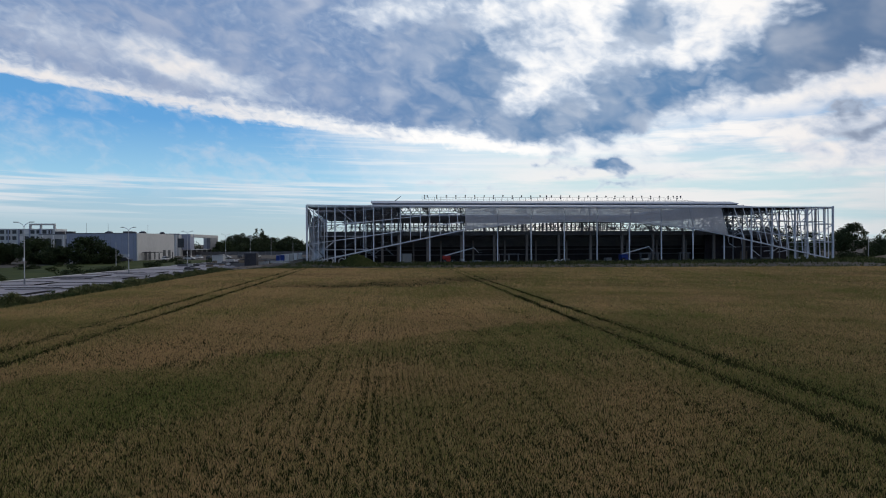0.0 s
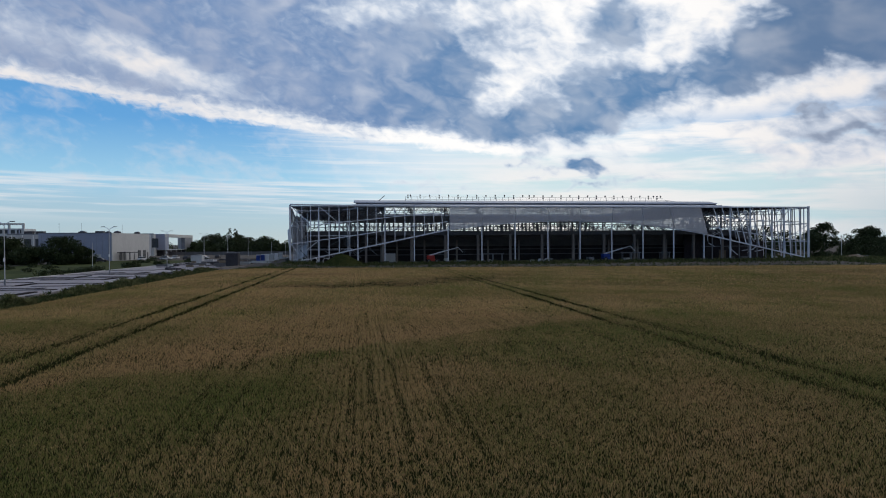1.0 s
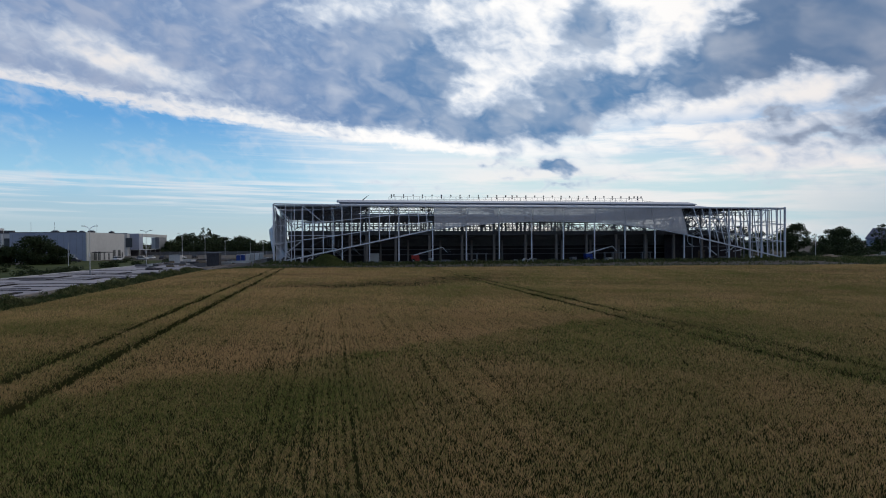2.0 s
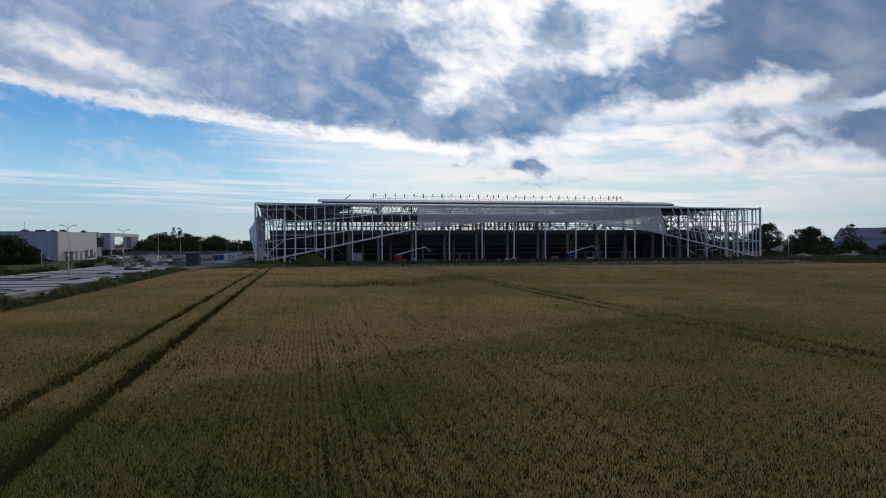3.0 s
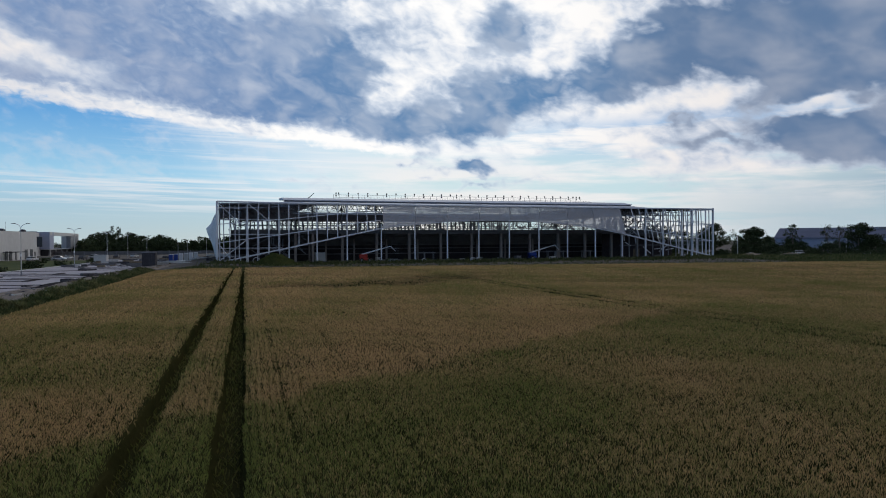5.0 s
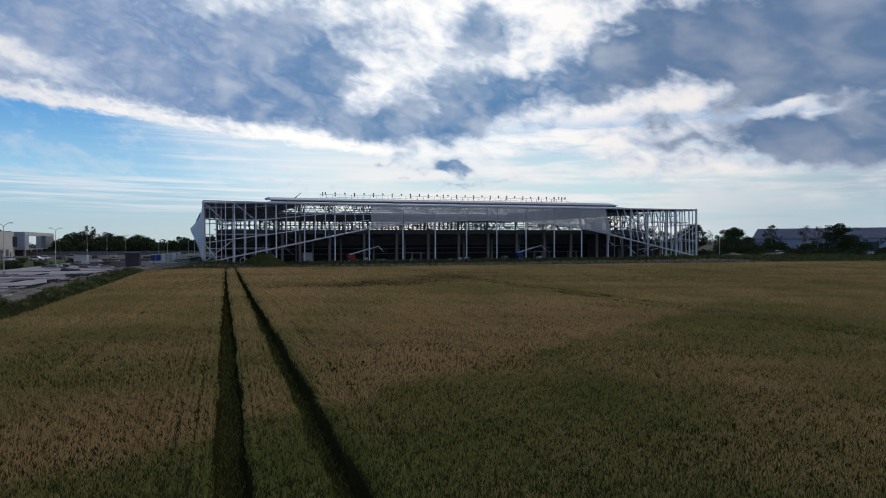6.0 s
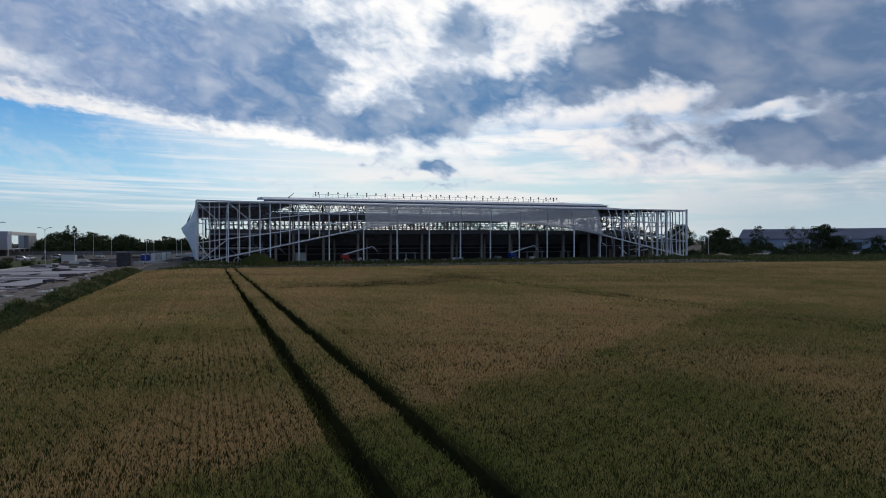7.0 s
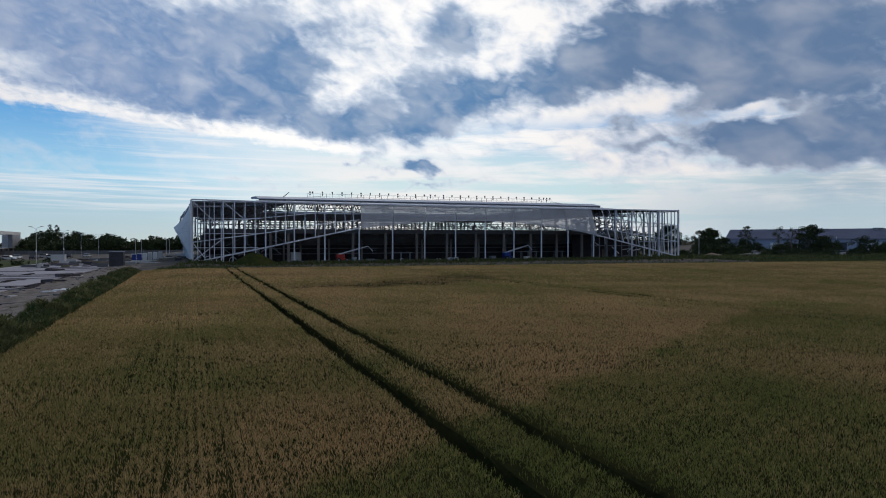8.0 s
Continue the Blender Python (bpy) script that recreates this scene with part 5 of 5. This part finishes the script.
def far_woods():
    rng = np.random.default_rng(8)
    n = 2200
    a = np.radians(rng.uniform(-44, 62, n))
    r = rng.uniform(640, 800, n)
    lift = 8.3 + 2.2 * np.sin(a * 37) + 1.6 * np.sin(a * 91 + 1) + rng.normal(0, 1.2, n)
    # the nearer belt beyond the site
    m = 2600
    a2 = np.radians(rng.uniform(-21.5, 2, m))
    r2 = rng.uniform(400, 455, m)
    lift2 = 6.6 + 0.9 * np.sin(a2 * 60) + 0.8 * np.sin(a2 * 143 + 2) + rng.normal(0, 0.8, m)
    a, r, lift = np.concatenate([a, a2]), np.concatenate([r, r2]), np.concatenate([lift, lift2])
    z = rng.uniform(0.05, 1.0, n + m) * lift - 1.2
    return leaf_cloud("far_woods", np.stack([r * np.sin(a), r * np.cos(a), z], -1), np.concatenate([rng.uniform(2.0, 4.0, n), rng.uniform(1.0, 2.2, m)]), 24, 0.6, rng)


tagged(far_woods(), "dark line of distant woods along the horizon", "woods", kind="stuff")


rng = random.Random(77)
for k in range(34):
    f = k / 33
    x, y = 106 + 92 * f + rng.uniform(-2, 2), 196 - 14 * f + rng.uniform(-5, 6)
    tree("low dark scrub growing along the site's edge", x, y, rng.uniform(1.2, 2.6), rng.uniform(3, 6.5), 200 + k, 0.0, 22, 0.7, category="scrub", name="scrub")


for k in range(26):
    y = rng.uniform(100, 232)
    x = float(lot_far(y)) - rng.choice((1.5, 2.5, 14, 22, 28)) + rng.uniform(-1.5, 1.0)
    tree("low dark scrub growing on the rough lawn", x, y, rng.uniform(0.5, 1.5), rng.uniform(2, 5), 300 + k, 0.0, 18, 0.6, category="scrub", name="scrub")


# ---- buildings beyond ----
def block(name, parent, corner, way, length, depth, z0, z1, material, label=""):
    """A wall block: from a corner along a direction (degrees from +x), depth to its left."""
    a = radians(way)
    ux, uy = Vector((math.cos(a), math.sin(a), 0)), Vector((-math.sin(a), math.cos(a), 0))
    c = Vector((*corner, z0))
    return part(name, prism(bmesh.new(), [c, c + ux * length, c + ux * length + uy * depth, c + uy * depth], (0, 0, z1 - z0)), material, parent, label)


def facade_spot(corner, way, s, off):
    a = radians(way)
    return Vector((corner[0] + math.cos(a) * s + math.sin(a) * off, corner[1] + math.sin(a) * s - math.cos(a) * off, 0))


def opening(name, parent, corner, way, s0, s1, z0, z1, material, off=0.06):
    """A pane or door set just proud of a wall, with a frame round it."""
    p, q = facade_spot(corner, way, s0, off), facade_spot(corner, way, s1, off)
    mid = part(name, beam(bmesh.new(), (p + q) / 2 + Vector((0, 0, z0)), (p + q) / 2 + Vector((0, 0, z1)), 0.1, 0.1), material, parent)
    bm = bmesh.new()
    back = (facade_spot(corner, way, s0, -0.2) - p)
    prism(bm, [p + Vector((0, 0, z0)), q + Vector((0, 0, z0)), q + Vector((0, 0, z1)), p + Vector((0, 0, z1))], back)
    bm.to_mesh(mid.data)
    bm.free()
    return mid


# the warehouse: bluish gable towards the field, pale long wall
warehouse = thing("warehouse", "long low warehouse with pale wall and bluish end", "warehouse")
block("hall", warehouse, (-143.2, 229.4), 7.0, 24.0, 40.5, -1.25, 8.6, WALL_BLUE)
bm = bmesh.new()
for k in range(12):
    p = facade_spot((-143.2, 229.4), 7.0, 1 + 2 * k, 0.04)
    beam(bm, p + Vector((0, 0, -1.2)), p + Vector((0, 0, 7.9)), 0.06)
part("panel_joints", bm, STEEL_DARK, warehouse)
long_a, long_way = (-119.3, 232.2), 97.2
block("side_wall", warehouse, (-119.05, 232.2), 97.2, 41.0, 0.3, -1.25, 8.75, WALL_GREY, "pale panelled side wall")
block("parapet", warehouse, (-143.2, 229.3), 7.0, 24.1, 0.4, 8.6, 8.85, STEEL_DARK)
for s, z0, z1, w in ((7, -1.1, 2.0, 2.6), (11, -1.1, 2.0, 2.6), (17, -1.1, 1.6, 1.2), (22, -1.1, 1.2, 1.2), (27, -1.1, 2.4, 3.0), (33, -1.1, 2.4, 3.0), (38, -1.1, 1.4, 1.2)):
    opening("gate", warehouse, (-119.05, 232.2), 97.2, s, s + w, z0, z1, GLASS, 0.1)
opening("gate", warehouse, (-143.2, 229.4), 7.0, 16, 20.5, -1.2, 1.2, WALL_GREY, 0.1)
for x, y, w in ((-126, 250, 4), (-137, 246, 4.5), (-132, 255, 3), (-126, 266, 3)):
    unit = part("roof_unit", box(bmesh.new(), x - w / 4, y - 0.8, 8.6, x + w / 4, y + 0.8, 9.5), DARK, warehouse)
    part("cowl", box(bmesh.new(), x - w / 7, y - 0.5, 9.5, x + w / 7, y + 0.5, 9.75), STEEL_DARK, unit)
for x, y in ((-141, 238), (-134, 240), (-130, 262)):
    part("antenna", rod(bmesh.new(), (x, y, 8.6), (x, y, 12.5), 0.04), STEEL_DARK, warehouse)
part("canopy", box(bmesh.new(), -119.2, 236, 1.6, -116.2, 246, 1.85), DARK, warehouse)

# the open hall with a portal frame
hall = thing("open_hall", "pale hall with a wide open portal over a dark ground floor", "hall")
block("head_block", hall, (-152.0, 337), 7.0, 6.6, 7, 1.8, 9.9, WALL_BLUE, "bluish end block")
block("lintel", hall, (-145.3, 338.2), 99.5, 66, 5, 8.4, 9.9, WALL_GREY)
block("pier", hall, (-155.7, 400.2), 99.5, 3.0, 8, -1.25, 8.4, WALL_GREY)
block("inner_box", hall, (-152.6, 382), 99.5, 19, 2.0, 1.8, 8.3, STEEL_DARK, "grey inner wall")
block("ground_floor", hall, (-147.0, 340), 99.5, 60, 8, -1.25, 1.75, DARK)
for s in (2, 14, 26, 38, 50):
    p = facade_spot((-146.6, 340), 99.5, s, 0)
    part("pillar", beam(bmesh.new(), p + Vector((0, 0, -1.25)), p + Vector((0, 0, 1.8)), 0.5), WALL_GREY, hall)
part("floor_slab", prism(bmesh.new(), [(-152, 337, 1.6), (-145.3, 337.9, 1.6), (-155.9, 403, 1.6), (-163, 402, 1.6)], (0, 0, 0.2)), WALL_GREY, hall)

# the office block with strips of windows
office = thing("office_block", "grey office block with rows of pale windows and a roof frame", "office building")
oc, ow = (-262.0, 330.0), 14.5
block("wall", office, oc, ow, 44, 18, -1.25, 13.2, OFFICE)
for z in (0.6, 4.0, 7.4, 10.6):
    for k in range(15):
        opening("window", office, oc, ow, 1.0 + 2.85 * k, 2.9 + 2.85 * k, z, z + 1.9, GLASS if (k * 7 + int(z)) % 5 else WHITE, 0.08)
for k in range(9):
    p = facade_spot(oc, ow, 2 + 5 * k, 0.25)
    part("pilaster", beam(bmesh.new(), p + Vector((0, 0, -1.25)), p + Vector((0, 0, 13.1)), 0.45), WALL_BLUE, office)
for s in (32, 37, 43.5):
    p = facade_spot(oc, ow, s, -1)
    part("roof_frame_post", beam(bmesh.new(), p + Vector((0, 0, 13.2)), p + Vector((0, 0, 15.2)), 0.9), WALL_GREY, office)
part("roof_frame_beam", beam(bmesh.new(), facade_spot(oc, ow, 31.5, -1) + Vector((0, 0, 15.5)), facade_spot(oc, ow, 44, -1) + Vector((0, 0, 15.5)), 0.9), WALL_GREY, office)
part("roof_house", prism(bmesh.new(), [facade_spot(oc, ow, s, o) + Vector((0, 0, 13.2)) for s, o in ((0, -1), (14, -1), (14, -9), (0, -9))], (0, 0, 2.4)), STEEL_DARK, office)

annex = thing("annex", "low pale works building with upright columns", "works building")
ac, aw = (-213, 318), 12.0
block("wall", annex, ac, aw, 66, 20, -1.25, 9.6, WALL_GREY)
block("parapet", annex, ac, aw, 66, 0.5, 9.6, 10.1, STEEL_DARK)
for k in range(14):
    p = facade_spot(ac, aw, 2 + 4.8 * k, 0.2)
    part("column", beam(bmesh.new(), p + Vector((0, 0, -1.25)), p + Vector((0, 0, 9.5)), 0.4), WHITE, annex)
    opening("window", annex, ac, aw, 2.8 + 4.8 * k, 5.8 + 4.8 * k, 3.0, 7.6, GLASS, 0.05)
for s in (8, 13, 40):
    p = facade_spot(ac, aw, s, -5)
    part("roof_unit", box(bmesh.new(), p.x - 2, p.y - 1, 9.6, p.x + 2, p.y + 1, 11.4), DARK, annex)

# long sheds to the other side
sheds = thing("far_shed", "long low industrial shed with bluish roof", "industrial shed")
sc, sw = (190, 284), -42.0
block("wall", sheds, sc, sw, 190, 40, 0, 5.2, WALL_BLUE)
a = radians(sw)
ux, uy = Vector((math.cos(a), math.sin(a), 0)), Vector((-math.sin(a), math.cos(a), 0))
c = Vector((*sc, 0)) - ux * 0.5 - uy * 0.6
part("roof", prism(bmesh.new(), [c + Vector((0, 0, 5.0)), c + uy * 1.0 + Vector((0, 0, 5.6)), c + uy * 24 + Vector((0, 0, 10.2)), c + uy * 42 + Vector((0, 0, 5.2))], ux * 191), SHED_ROOF, sheds, "bluish sheet-metal roof")
for k in range(14):
    opening("gate", sheds, sc, sw, 6 + 13 * k, 11 + 13 * k, 0.2, 3.6, WHITE if k % 3 == 1 else GLASS, 0.08)
for k in range(8):
    p = c + ux * (20 + 22 * k) + uy * 20
    part("roof_vent", box(bmesh.new(), p.x - 2, p.y - 1.0, 9.0, p.x + 2, p.y + 1.0, 10.0 + 0.2 * (k % 3)), STEEL_DARK, sheds)

hoarding = thing("site_hoarding", "long pale fence along the far side of the site", "fence")
for k in range(30):
    x, y = -175 + 5 * k, 352 - 0.1 * k
    part("board", box(bmesh.new(), x, y, -1.25, x + 4.9, y + 0.08, 0.5 + 0.1 * (k % 2)), CONCRETE, hoarding)
    part("post", box(bmesh.new(), x - 0.1, y - 0.12, -1.25, x + 0.02, y + 0.12, 0.8), STEEL_DARK, hoarding)


def car(m, paint, label):
    c = thing("car", label, "car", m, "parked cars")
    prof = [(-2.1, 0.35), (2.1, 0.35), (2.15, 0.75), (1.5, 0.9), (-2.0, 0.95), (-2.15, 0.7)]
    part("body", prism(bmesh.new(), [(x, -0.85, z) for x, z in prof], (0, 1.7, 0)), paint, c)
    cab = part("cabin", prism(bmesh.new(), [(x, -0.74, z) for x, z in ((-1.9, 0.94), (1.1, 0.92), (0.5, 1.42), (-1.4, 1.45))], (0, 1.48, 0)), GLASS, c)
    part("roof_panel", prism(bmesh.new(), [(x, -0.72, z) for x, z in ((-1.42, 1.44), (0.52, 1.41), (0.45, 1.5), (-1.3, 1.52))], (0, 1.44, 0)), paint, cab)
    wheels(c, [(x, y) for x in (-1.35, 1.35) for y in (-0.78, 0.78)], 0.33, 0.2)
    return c


rng = random.Random(4)
for k, (x, y) in enumerate(((-106, 246), (-101, 253), (-98, 262), (-109, 262), (-95, 270), (-104, 274), (-112, 240), (-118, 222), (-92, 282), (136, 196), (150, 201), (171, 197))):
    paint, word = ((WHITE, "white"), (DARK, "dark"), (WALL_GREY, "silver grey"))[k % 3]
    car(standing(x, y, rng.choice((0, 90)) + rng.uniform(-12, 12)), paint, word + " parked car seen far across the site")
